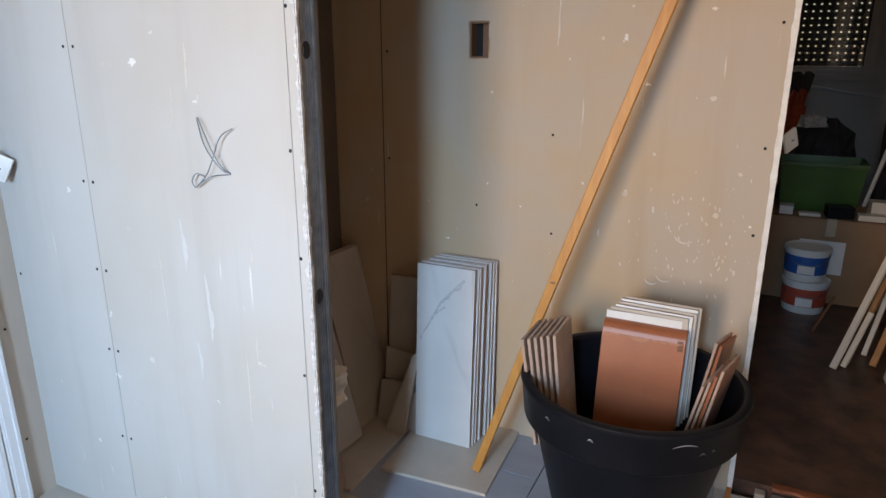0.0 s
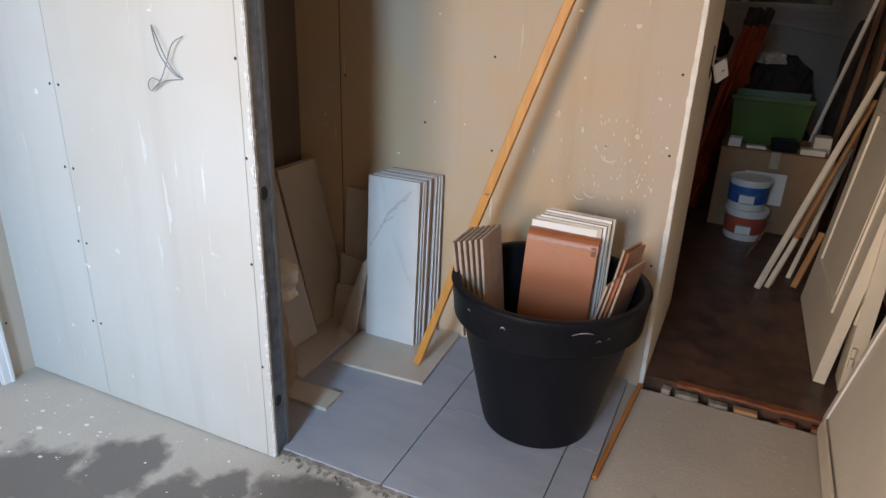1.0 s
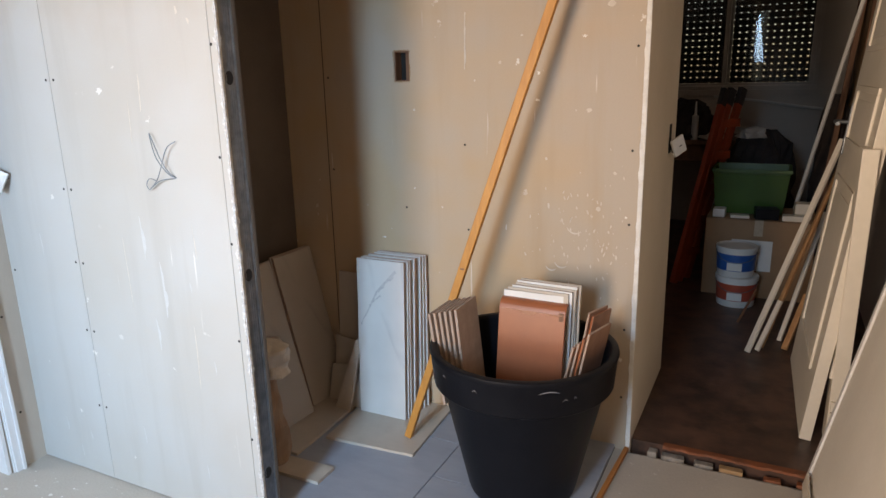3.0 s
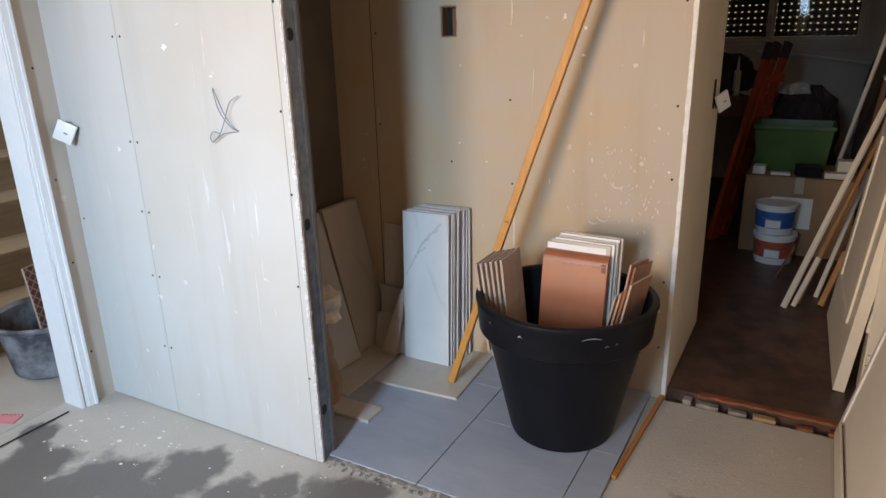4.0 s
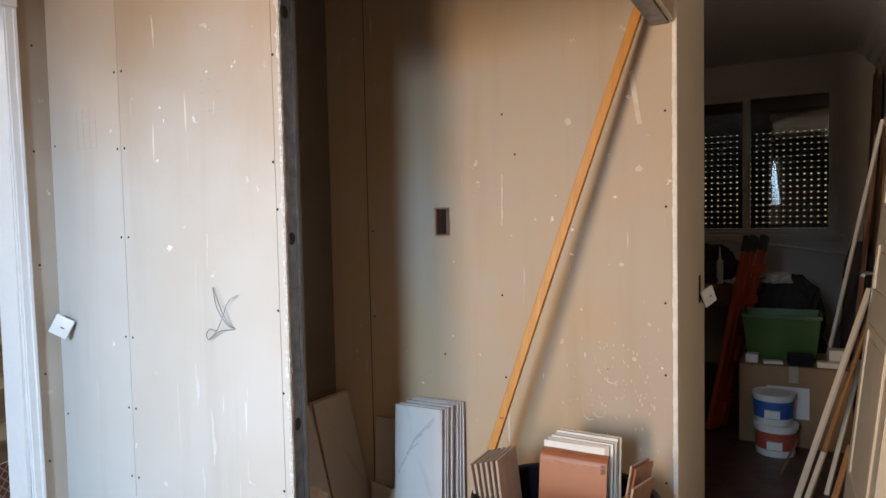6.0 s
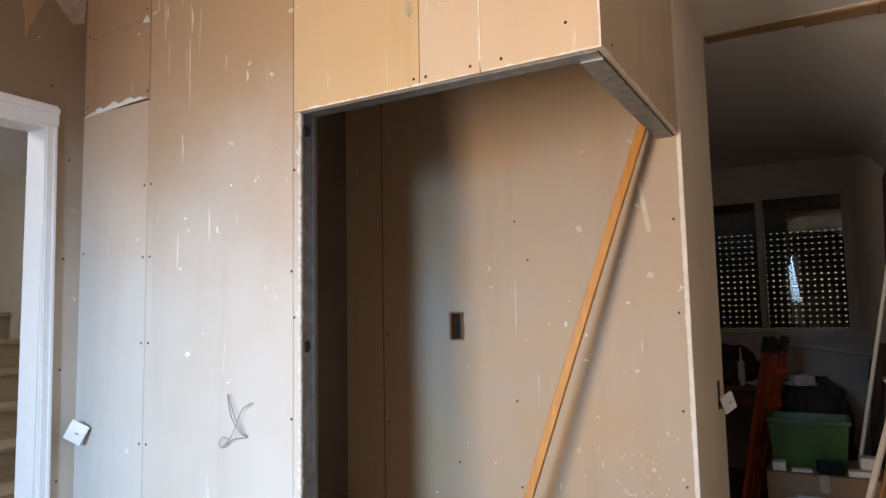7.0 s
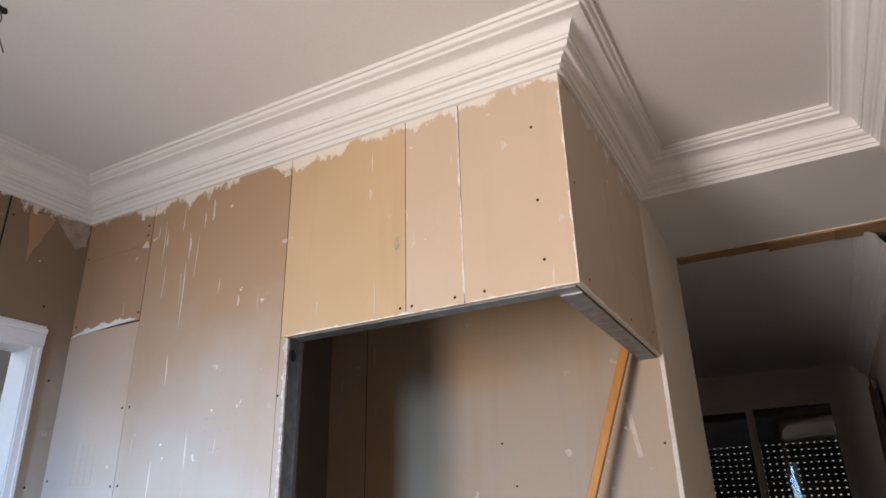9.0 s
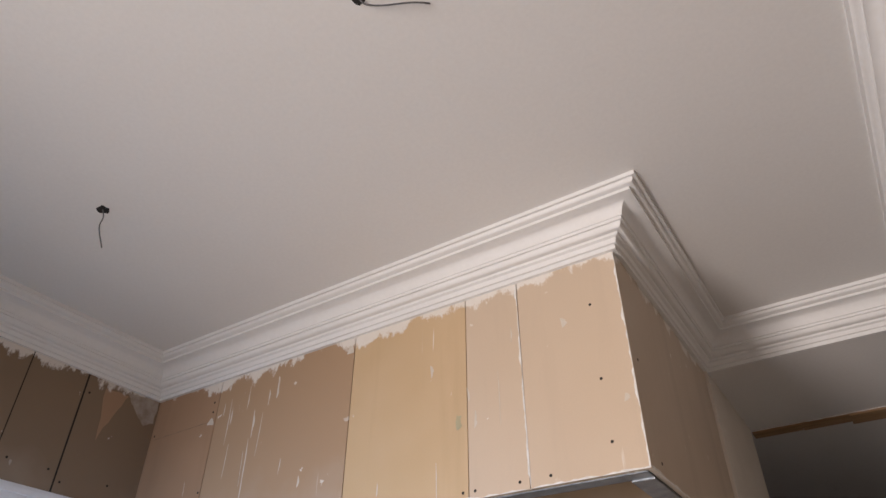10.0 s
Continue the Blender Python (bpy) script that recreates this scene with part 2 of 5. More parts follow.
def concrete():
    m, n, l, b = mat("raw_screed", 0.8)
    v = coords(n, l)
    c = mix(n, l, ramp(n, l, noise_tex(n, l, v, 2.2, 5), 0.35, 0.65), (0.52, 0.475, 0.42), (0.455, 0.415, 0.365))
    c = mix(n, l, ramp(n, l, noise_tex(n, l, v, 38, 4), 0.66, 0.70, c1=(0.7,) * 3), c, (0.66, 0.64, 0.60))
    fine = noise_tex(n, l, v, 120, 4)
    c = mix(n, l, maths(n, l, 'MULTIPLY', fine, 0.25), c, (0.2, 0.19, 0.17))
    # damp patches: soft-edged spills on the screed
    wob = noise_tex(n, l, v, 6.5, 5, 0.55)
    warp = n.new("ShaderNodeTexNoise")
    warp.inputs["Scale"].default_value, warp.inputs["Detail"].default_value = 4.5, 4
    l.new(v, warp.inputs["Vector"])
    shift = n.new("ShaderNodeVectorMath")
    shift.operation = 'MULTIPLY_ADD'
    l.new(warp.outputs["Color"], shift.inputs[0])
    shift.inputs[1].default_value, shift.inputs[2].default_value = (0.34, 0.34, 0.0), (-0.17, -0.17, 0.0)
    bent = n.new("ShaderNodeVectorMath")
    l.new(v, bent.inputs[0])
    l.new(shift.outputs["Vector"], bent.inputs[1])
    total = None
    for x, y, r in ((-0.97, -0.30, 0.07), (-0.84, -0.40, 0.15), (-0.56, -0.32, 0.14), (-0.36, -0.23, 0.14), (-0.62, -0.50, 0.24), (-0.30, -0.50, 0.26), (-0.15, -0.24, 0.12), (-0.03, -0.17, 0.09), (0.22, -0.16, 0.17), (0.50, -0.14, 0.16), (1.07, 0.28, 0.12), (1.02, 0.1, 0.2)):
        d = n.new("ShaderNodeVectorMath")
        d.operation = 'DISTANCE'
        l.new(bent.outputs["Vector"], d.inputs[0])
        d.inputs[1].default_value = (x, y, 0)
        k = maths(n, l, 'SUBTRACT', 1.0, maths(n, l, 'DIVIDE', d.outputs["Value"], r))
        total = k if total is None else maths(n, l, 'MAXIMUM', total, k)
    wet = ramp(n, l, maths(n, l, 'ADD', total, maths(n, l, 'MULTIPLY', maths(n, l, 'SUBTRACT', wob, 0.5), 1.5)), -0.06, 0.30)
    c = mix(n, l, maths(n, l, 'MULTIPLY', wet, 0.85), c, (0.11, 0.098, 0.092))
    l.new(c, b.inputs["Base Color"])
    l.new(maths(n, l, 'SUBTRACT', 0.82, maths(n, l, 'MULTIPLY', wet, 0.35)), b.inputs["Roughness"])
    bump(n, l, b, maths(n, l, 'ADD', fine, noise_tex(n, l, v, 14, 4)), 0.25, 0.006)
    return m


SCREED = concrete()


def marble():
    m, n, l, b = mat("veined_white_tile", 0.18)
    v = coords(n, l)
    w = n.new("ShaderNodeTexNoise")
    w.inputs["Scale"].default_value, w.inputs["Detail"].default_value, w.inputs["Distortion"].default_value = 1.1, 4, 0.6
    l.new(v, w.inputs["Vector"])
    vein = ramp(n, l, maths(n, l, 'ABSOLUTE', maths(n, l, 'SUBTRACT', w.outputs["Fac"], 0.53)), 0.0, 0.010, (1, 1, 1), (0, 0, 0))
    thin = ramp(n, l, noise_tex(n, l, v, 3.5, 3), 0.42, 0.66)
    c = mix(n, l, ramp(n, l, noise_tex(n, l, v, 4, 3), 0.3, 0.7), (0.66, 0.655, 0.635), (0.59, 0.585, 0.565))
    c = mix(n, l, maths(n, l, 'MULTIPLY', maths(n, l, 'MULTIPLY', vein, thin), 0.5), c, (0.36, 0.36, 0.36))
    l.new(c, b.inputs["Base Color"])
    return m


MARBLE = marble()


# beige copy of the white tile, darkened in colour for the recess shade
def shaded_marble():
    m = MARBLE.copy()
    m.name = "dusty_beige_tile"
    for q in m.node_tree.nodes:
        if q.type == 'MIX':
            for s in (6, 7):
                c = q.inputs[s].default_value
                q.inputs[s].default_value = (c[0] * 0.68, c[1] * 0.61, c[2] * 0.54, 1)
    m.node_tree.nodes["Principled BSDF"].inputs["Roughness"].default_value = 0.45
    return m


SHADED_TILE = shaded_marble()


def lattice():
    m, n, l, b = mat("red_lattice_tile", 0.4)
    v = coords(n, l)
    sep = n.new("ShaderNodeSeparateXYZ")
    l.new(v, sep.inputs[0])
    p = maths(n, l, 'ADD', sep.outputs["Y"], sep.outputs["Z"])
    q = maths(n, l, 'SUBTRACT', sep.outputs["Y"], sep.outputs["Z"])
    lines = [ramp(n, l, maths(n, l, 'PINGPONG', maths(n, l, 'MULTIPLY', k, 26.0), 0.5), 0.08, 0.12, (1, 1, 1), (0, 0, 0)) for k in (p, q)]
    f = maths(n, l, 'MAXIMUM', *lines)
    c = mix(n, l, ramp(n, l, noise_tex(n, l, v, 20), 0.3, 0.7), (0.24, 0.075, 0.05), (0.17, 0.05, 0.035))
    l.new(mix(n, l, maths(n, l, 'MULTIPLY', f, 0.7), c, (0.55, 0.42, 0.34)), b.inputs["Base Color"])
    return m


LATTICE = lattice()


def glass():
    m, n, l, b = mat("window_glass", 0.02)
    b.inputs["Transmission Weight"].default_value = 1.0
    b.inputs["Base Color"].default_value = (0.95, 0.97, 0.96, 1)
    b.inputs["IOR"].default_value = 1.4
    return m


GLASS = glass()


# ---- mesh helpers ----
def box(bm, x0, x1, y0, y1, z0, z1, bev=0.0, m=None):
    vs = [bm.verts.new((x, y, z)) for x in (x0, x1) for y in (y0, y1) for z in (z0, z1)]
    fs = [bm.faces.new([vs[i] for i in f]) for f in ((0, 1, 3, 2), (4, 6, 7, 5), (0, 4, 5, 1), (2, 3, 7, 6), (0, 2, 6, 4), (1, 5, 7, 3))]
    if m is not None:
        bmesh.ops.transform(bm, matrix=m, verts=vs)
    if bev:
        bmesh.ops.bevel(bm, geom=list({e for f in fs for e in f.edges}), offset=bev, segments=2, affect='EDGES', profile=0.6)


def lathe(bm, profile, seg=48, centre=(0, 0)):
    """Turn (radius, height) pairs round the upright axis."""
    rings = []
    for r, z in profile:
        rings.append([bm.verts.new((centre[0] + r * math.cos(2 * math.pi * i / seg), centre[1] + r * math.sin(2 * math.pi * i / seg), z)) for i in range(seg)] if r > 1e-6 else [bm.verts.new((*centre, z))])
    for a, b in zip(rings, rings[1:]):
        for i in range(seg):
            j = (i + 1) % seg
            if len(a) == 1:
                bm.faces.new((a[0], b[i], b[j]))
            elif len(b) == 1:
                bm.faces.new((a[i], b[0], a[j]))
            else:
                bm.faces.new((a[i], b[i], b[j], a[j]))


def tube(bm, pts, r, seg=8):
    pts = [Vector(p) for p in pts]
    rings = []
    for i, p in enumerate(pts):
        d = (pts[min(i + 1, len(pts) - 1)] - pts[max(i - 1, 0)]).normalized()
        u = d.orthogonal().normalized()
        if rings:
            u = (prev - prev.dot(d) * d).normalized()
        prev = u
        w = d.cross(u)
        rings.append([bm.verts.new(p + r * (math.cos(2 * math.pi * k / seg) * u + math.sin(2 * math.pi * k / seg) * w)) for k in range(seg)])
    for a, b in zip(rings, rings[1:]):
        for k in range(seg):
            bm.faces.new((a[k], a[(k + 1) % seg], b[(k + 1) % seg], b[k]))
    bm.faces.new(rings[0][::-1])
    bm.faces.new(rings[-1])


def curve_pts(pts, n=8):
    """A smooth line through the points."""
    P = [Vector(p) for p in pts]
    P = [2 * P[0] - P[1], *P, 2 * P[-1] - P[-2]]
    out = []
    for i in range(1, len(P) - 2):
        a, b, c, d = P[i - 1:i + 3]
        for k in range(n):
            t = k / n
            out.append(0.5 * (2 * b + (c - a) * t + (2 * a - 5 * b + 4 * c - d) * t * t + (3 * b - a - 3 * c + d) * t ** 3))
    return out + [P[-2]]


def mesh_of(name, bm, material, smooth=False):
    bmesh.ops.recalc_face_normals(bm, faces=bm.faces)
    me = bpy.data.meshes.new(name)
    bm.to_mesh(me)
    bm.free()
    for m in (material if isinstance(material, (list, tuple)) else [material]):
        me.materials.append(m)
    if smooth:
        for p in me.polygons:
            p.use_smooth = True
        me.set_sharp_from_angle(angle=radians(35))
    return me


def part(name, bm, material, parent, label="", smooth=False, at=None):
    ob = new(name, mesh_of(name, bm, material, smooth))
    ob.parent = parent
    if at is not None:
        ob.matrix_local = at
    return tagged(ob, label)


def thing(name, m, label, category, group=""):
    ob = new(name)
    ob.empty_display_size = 0.1
    ob.matrix_world = m
    return tagged(ob, label, category, group)


def struct(name, bm, material, label="", smooth=False):
    return tagged(new(name, mesh_of(name, bm, material, smooth)), label, "", "", "structure")


def boxes(*bs, bev=0.0):
    bm = bmesh.new()
    for b in bs:
        box(bm, *b, bev=bev)
    return bm


# ---- the large structure ----
XL, XR, YN, YB, ZC = -1.02, 1.66, -3.4, 0.88, 2.69
FAR_Y, FAR_X, FAR_Z = 4.79, 1.73, 2.575

struct("floor", boxes((XL - 0.1, XR, YN, 0.035, -0.1, 0.0), (0.83, XR, 0.035, 0.868, -0.1, 0.0), (0.83, 0.88, 0.868, 0.905, -0.1, 0.0), (1.46, XR, 0.868, 0.915, -0.1, 0.0), (0.88, 1.46, 0.868, 0.915, -0.1, -0.035)), SCREED, "raw grey-beige screed floor with damp patches and plaster specks")
struct("niche_floor", boxes((-0.6, 0.83, 0.035, 0.95, -0.1, 0.002)), GROUT, "dark tile bed in the recess")
struct("store_floor", boxes((-1.6, FAR_X + 0.1, 0.95, FAR_Y + 0.1, -0.1, 0.03), (0.8805, FAR_X + 0.1, 0.915, 0.95, -0.1, 0.03)), DARKFLOOR, "worn dark brown floor of the storage room")
struct("ceiling", boxes((XL - 0.1, XR + 0.1, YN - 0.1, 0.93, ZC, ZC + 0.1)), CEIL, "smooth white painted ceiling")
# unseen board added over the recess, dark so that less light bounces in
struct("ceiling_recess", boxes((-0.52, 0.80, 0.071, YB, 2.42, 2.46)), RECESS_SHADE, "dark unseen board added above the recess to dim it")
struct("ceiling_lowered", boxes((0.88, FAR_X + 0.1, 0.905, 1.575, 2.555, ZC)), CEIL, "lowered white ceiling strip before the storage room")
struct("ceiling_store", boxes((-1.6, FAR_X + 0.1, 1.66, FAR_Y + 0.1, FAR_Z, FAR_Z + 0.1)), CEIL, "grey-white ceiling of the storage room")

# front partition: studs inside, boards outside
wall_front = struct("wall_front", boxes((XL, -0.004, 0.0135, 0.058, 0.0, ZC)), BLACKHOLE, "partition of weathered plasterboard with open end at a metal stud")
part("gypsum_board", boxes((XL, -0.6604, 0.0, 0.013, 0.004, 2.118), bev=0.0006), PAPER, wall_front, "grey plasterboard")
part("gypsum_board", boxes((XL, -0.661, 0.0, 0.013, 2.124, ZC - 0.01), bev=0.001), PAPER_ORANGE, wall_front, "reddish plasterboard patch")
part("joint_filler", boxes((-0.6602, -0.6578, 0.0014, 0.012, 0.004, 2.118)), PENCIL, wall_front, "grey filled joint")
part("gypsum_board", boxes((-0.6576, -0.026, 0.0, 0.013, 0.004, ZC - 0.01), bev=0.001), PAPER_FRONT, wall_front, "grey plasterboard, painted browner upwards for the warm upper light")
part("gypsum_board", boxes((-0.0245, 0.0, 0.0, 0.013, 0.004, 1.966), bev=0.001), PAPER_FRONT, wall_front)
part("gypsum_board", boxes((-0.6, 0.002, 0.0585, 0.071, 0.004, ZC - 0.01), bev=0.001), RECESS_SHADE, wall_front)
# hanging box over the recess
wall_header = struct("wall_header", boxes((0.0, 0.857, 0.0135, 0.058, 1.985, ZC), (0.8, 0.8565, 0.0585, YB, 1.985, ZC)), BLACKHOLE, "plasterboard box hanging over the recess")
for x0, x1, m in ((-0.0235, 0.3985, PAPER_TAN), (0.4005, 0.571, PAPER_PALE), (0.574, 0.87, PAPER_PALE)):
    part("gypsum_board", boxes((x0, x1, 0.0, 0.013, 1.967, ZC - 0.01), bev=0.001), m, wall_header)
part("gypsum_board", boxes((0.8575, 0.87, 0.0135, YB, 1.967, ZC - 0.01), bev=0.001), PAPER_SIDE, wall_header)
part("gypsum_board", boxes((0.0, 0.8, 0.0585, 0.071, 1.967, ZC - 0.01), bev=0.001), RECESS_SHADE, wall_header)
part("metal_track", boxes((0.0, 0.856, 0.0136, 0.0584, 1.964, 1.984)), ZINC, wall_header, "galvanised bottom track")
part("metal_track", boxes((0.802, 0.8565, 0.0586, YB, 1.960, 1.984)), ZINC, wall_header, "galvanised bottom track")

# back wall of the recess, with the cut-out for a flush box
HX0, HX1, HZ0, HZ1 = -0.017, 0.045, 1.281, 1.387
wall_back = struct("wall_back", boxes((-0.6, HX0, YB, 0.95, 0, ZC), (HX1, 0.868, YB, 0.95, 0, ZC), (HX0, HX1, YB, 0.95, 0, HZ0), (HX0, HX1, YB, 0.95, HZ1, ZC), (HX0, HX1, 0.935, 0.95, HZ0, HZ1)), PAPER_BACK, "blotched tan plasterboard wall with a cut-out")
# side board coloured dark for the shade inside the recess
struct("wall_recess_side", boxes((-0.6, -0.52, 0.071, YB, 0, ZC)), RECESS_SHADE, "plasterboard side of the recess with the shade in its colour")
struct("wall_jamb", boxes((0.80, 0.88, 0.95, 1.565, 0, 2.6), (0.8685, 0.88, YB + 0.001, 0.95, 0, ZC)), WHITE, "white painted wall end beside the storage room doorway")
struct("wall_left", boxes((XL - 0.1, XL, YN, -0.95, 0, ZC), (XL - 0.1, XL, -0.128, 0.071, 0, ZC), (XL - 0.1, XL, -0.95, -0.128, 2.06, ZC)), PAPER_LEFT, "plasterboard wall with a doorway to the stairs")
# out of view; the darker paper is picked to cut bounced light
struct("wall_right", boxes((XR, XR + 0.1, YN, 0.91, 0, ZC)), PAPER_LEFT, "unseen plasterboard wall, kept dark to bounce less light")
WX0, WX1, WZ0, WZ1 = -0.58, 0.87, 0.25, 2.35
# unseen wall around the window opening, coloured dark against bounce
struct("wall_behind", boxes((XL - 0.1, WX0, YN - 0.2, YN, 0, ZC), (WX1, XR + 0.1, YN - 0.2, YN, 0, ZC), (WX0, WX1, YN - 0.2, YN, 0, WZ0), (WX0, WX1, YN - 0.2, YN, WZ1, ZC)), DIMWALL, "unseen wall, made dark to bounce less light, with a tall window opening")
# storage room
QX0, QX1, QZ0, QZ1 = 0.17, 1.488, 1.145, 2.335
struct("wall_store_far", boxes((-1.6, QX0, FAR_Y, FAR_Y + 0.2, 0, FAR_Z), (QX1, FAR_X + 0.1, FAR_Y, FAR_Y + 0.2, 0, FAR_Z), (QX0, QX1, FAR_Y, FAR_Y + 0.2, 0, QZ0), (QX0, QX1, FAR_Y, FAR_Y + 0.2, QZ1, FAR_Z)), GREYWALL, "dull wall of the storage room around its window")
struct("wall_store_right", boxes((FAR_X, FAR_X + 0.1, 1.24, FAR_Y, 0, FAR_Z)), GREYWALL, "dull side wall of the storage room")
struct("wall_store_left", boxes((-1.6, -1.5, 0.95, FAR_Y, 0, FAR_Z)), GREYWALL, "dull side wall of the storage room")
struct("wall_store_near", boxes((-1.5, 0.80, 1.0, 1.08, 0, FAR_Z)), GREYWALL, "near wall of the storage room")
struct("wall_doorway_right", boxes((XR, FAR_X + 0.1, 0.91, 0.93, 0, 2.6), (FAR_X, FAR_X + 0.1, 0.93, 1.24, 0, 2.6)), GREYWALL, "short wall return beside the door")
# stair hall
struct("floor_hall", boxes((-4.6, XL - 0.1, -2.4, 1.6, -0.1, 0.004)), SCREED, "grey screed floor of the stair hall")
struct("wall_hall_far", boxes((-4.7, -4.6, -2.4, 1.6, 0, 3.2)), WHITE, "white wall of the stair hall")
struct("wall_hall_side", boxes((-4.6, XL - 0.1, 1.1, 1.2, 0, 3.2), (-4.6, XL - 0.1, -2.5, -2.4, 0, 3.2)), WHITE, "white side walls of the stair hall")
struct("ceiling_hall", boxes((-4.6, XL - 0.1, -2.4, 1.6, 2.62, 2.7), (-2.6, -2.3, -2.4, 1.1, 2.2, 2.62)), CEIL, "white ceiling and beam of the stair hall")


def sweep(name, path, prof, material, label):
    """Run a moulding along wall lines: path of (x, y), the room on its right; prof of (out from wall, height)."""
    bm = bmesh.new()
    rows = []
    for i, p in enumerate(path):
        p = Vector(p)
        ns = []
        for a, b in ((i - 1, i), (i, i + 1)):
            if a >= 0 and b < len(path):
                d = (Vector(path[b]) - Vector(path[a])).normalized()
                ns.append(Vector((d.y, -d.x)))
        off = ns[0] if len(ns) == 1 or (ns[0] - ns[1]).length < 1e-4 else ns[0] + ns[1]
        rows.append([bm.verts.new((p.x + off.x * o, p.y + off.y * o, z)) for o, z in prof])
    for a, b in zip(rows, rows[1:]):
        for k in range(len(prof) - 1):
            bm.faces.new((a[k], a[k + 1], b[k + 1], b[k]))
    ob = struct(name, bm, material, label, True)
    return ob


def arc(o0, z0, o1, z1, sag, n=6):
    out = []
    for i in range(n + 1):
        t = i / n
        s = sag * 4 * t * (1 - t)
        nx, nz = -(z1 - z0), (o1 - o0)
        k = math.hypot(nx, nz)
        out.append((o0 + (o1 - o0) * t + nx / k * s, z0 + (z1 - z0) * t + nz / k * s))
    return out


Z = ZC
CORN = [(0.0, Z - 0.135), (0.012, Z - 0.135), (0.012, Z - 0.122), (0.018, Z - 0.120), (0.022, Z - 0.108), (0.030, Z - 0.104), *arc(0.032, Z - 0.098, 0.050, Z - 0.080, -0.006), (0.056, Z - 0.080), (0.056, Z - 0.072), *arc(0.060, Z - 0.070, 0.098, Z - 0.034, 0.010), (0.104, Z - 0.034), (0.104, Z - 0.026), *arc(0.108, Z - 0.024, 0.122, Z - 0.012, -0.004, 4), (0.130, Z - 0.012), (0.130, Z)]
sweep("cornice", [(XL, YN), (XL, 0.0), (0.87, 0.0), (0.87, 0.905), (XR, 0.905), (XR, YN)], CORN, MOULD, "white moulded plaster cornice with fine steps")
STORE_CORN = [(o, z - ZC + FAR_Z) for o, z in CORN]
sweep("cornice_store", [(FAR_X, FAR_Y), (FAR_X, 1.66)], [(o, z) for o, z in STORE_CORN], MOULD, "white plaster cornice of the storage room")

# left doorway casing
door_1 = struct("door_1", boxes((XL - 0.1, XL + 0.004, -0.140, -0.1285, 0, 2.06), (XL - 0.1, XL + 0.004, -0.9495, -0.938, 0, 2.06), (XL - 0.1, XL + 0.004, -0.938, -0.140, 2.046, 2.0595)), GLOSS, "white painted door frame, no leaf")


def casing(bm, along, x, a0, a1, w, z0, z1, axis):
    """A stepped casing board, w wide."""
    for f0, f1, t in ((0.0, 1.0, 0.010), (0.12, 0.88, 0.016), (0.62, 0.86, 0.022)):
        if axis == 'z':
            box(bm, x + 0.001, x + t, a0 + (a1 - a0) * f0, a0 + (a1 - a0) * f1, z0, z1, bev=0.0015)
        else:
            box(bm, x + 0.001, x + t, along[0], along[1], z0 + (z1 - z0) * f0, z0 + (z1 - z0) * f1, bev=0.0015)


bm = bmesh.new()
casing(bm, None, XL, -0.143, -0.100, 0.08, 0.0, 2.05, 'z')
for v in bm.verts:
    v.co.y += 0.022 * (1 - v.co.z / 2.05)
part("casing", bm, GLOSS, door_1)
bm = bmesh.new()
casing(bm, None, XL, -0.947, -1.027, 0.08, 0.0, 2.05, 'z')
part("casing", bm, GLOSS, door_1)
bm = bmesh.new()
casing(bm, (-1.027, -0.099), XL, 0, 0, 0.08, 2.05, 2.13, 'y')
part("casing", bm, GLOSS, door_1)

# storage room window with its perforated roller shutter
FW = 0.028
window_1 = struct("window_1", boxes((QX0, QX1, FAR_Y - 0.012, FAR_Y + 0.06, QZ0, QZ0 + FW), (QX0, QX1, FAR_Y - 0.012, FAR_Y + 0.06, QZ1 - FW, QZ1), (QX0, QX0 + FW, FAR_Y - 0.012, FAR_Y + 0.06, QZ0 + FW, QZ1 - FW), (QX1 - FW, QX1, FAR_Y - 0.012, FAR_Y + 0.06, QZ0 + FW, QZ1 - FW), bev=0.003), STOREPAINT, "pale two-leaf sliding window before a lowered roller shutter")
QM = 0.825
for a, b, y, w in ((QX0 + FW, QM + 0.03, 0.012, 0.045), (QM - 0.028, QX1 - FW, -0.006, 0.034)):
    y0, y1 = FAR_Y + y, FAR_Y + y + 0.016
    z0, z1 = QZ0 + FW, QZ1 - FW
    part("window_frame", boxes((a, b, y0, y1, z0, z0 + 0.022), (a, b, y0, y1, z1 - w, z1), (a, a + w, y0, y1, z0 + 0.022, z1 - w), (b - w, b, y0, y1, z0 + 0.022, z1 - w), bev=0.002), STOREPAINT, window_1)
    pane = part("pane", boxes((a + w, b - w, y0 + 0.006, y0 + 0.010, z0 + 0.022, z1 - w)), GLASS, window_1)
    pane.visible_shadow = False
part("window_sill", boxes((QX0 - 0.05, QX1 + 0.05, FAR_Y - 0.035, FAR_Y - 0.0125, QZ0 - 0.05, QZ0 - 0.004), bev=0.004), GREYWALL, window_1)
# shutter slats: rows of small slots, narrowed and then closed upwards to dim their daylight
bm = bmesh.new()
SY, z, row = FAR_Y + 0.11, QZ0, 0
while z < QZ1 + 0.02:
    gap = 0.0090 if row < 10 else 0.0055
    box(bm, QX0, QX1, SY, SY + 0.012, z, z + 0.050 - gap)
    if row < 17:
        x = QX0 - 0.03
        while x < QX1:
            box(bm, x, x + 0.0385, SY, SY + 0.012, z + 0.0501 - gap, z + 0.0499)
            x += 0.051
    else:
        box(bm, QX0, QX1, SY, SY + 0.012, z + 0.0501 - gap, z + 0.0499)
    z += 0.050
    row += 1
part("roller_shutter", bm, SHUTTER, window_1, "brown perforated roller shutter")

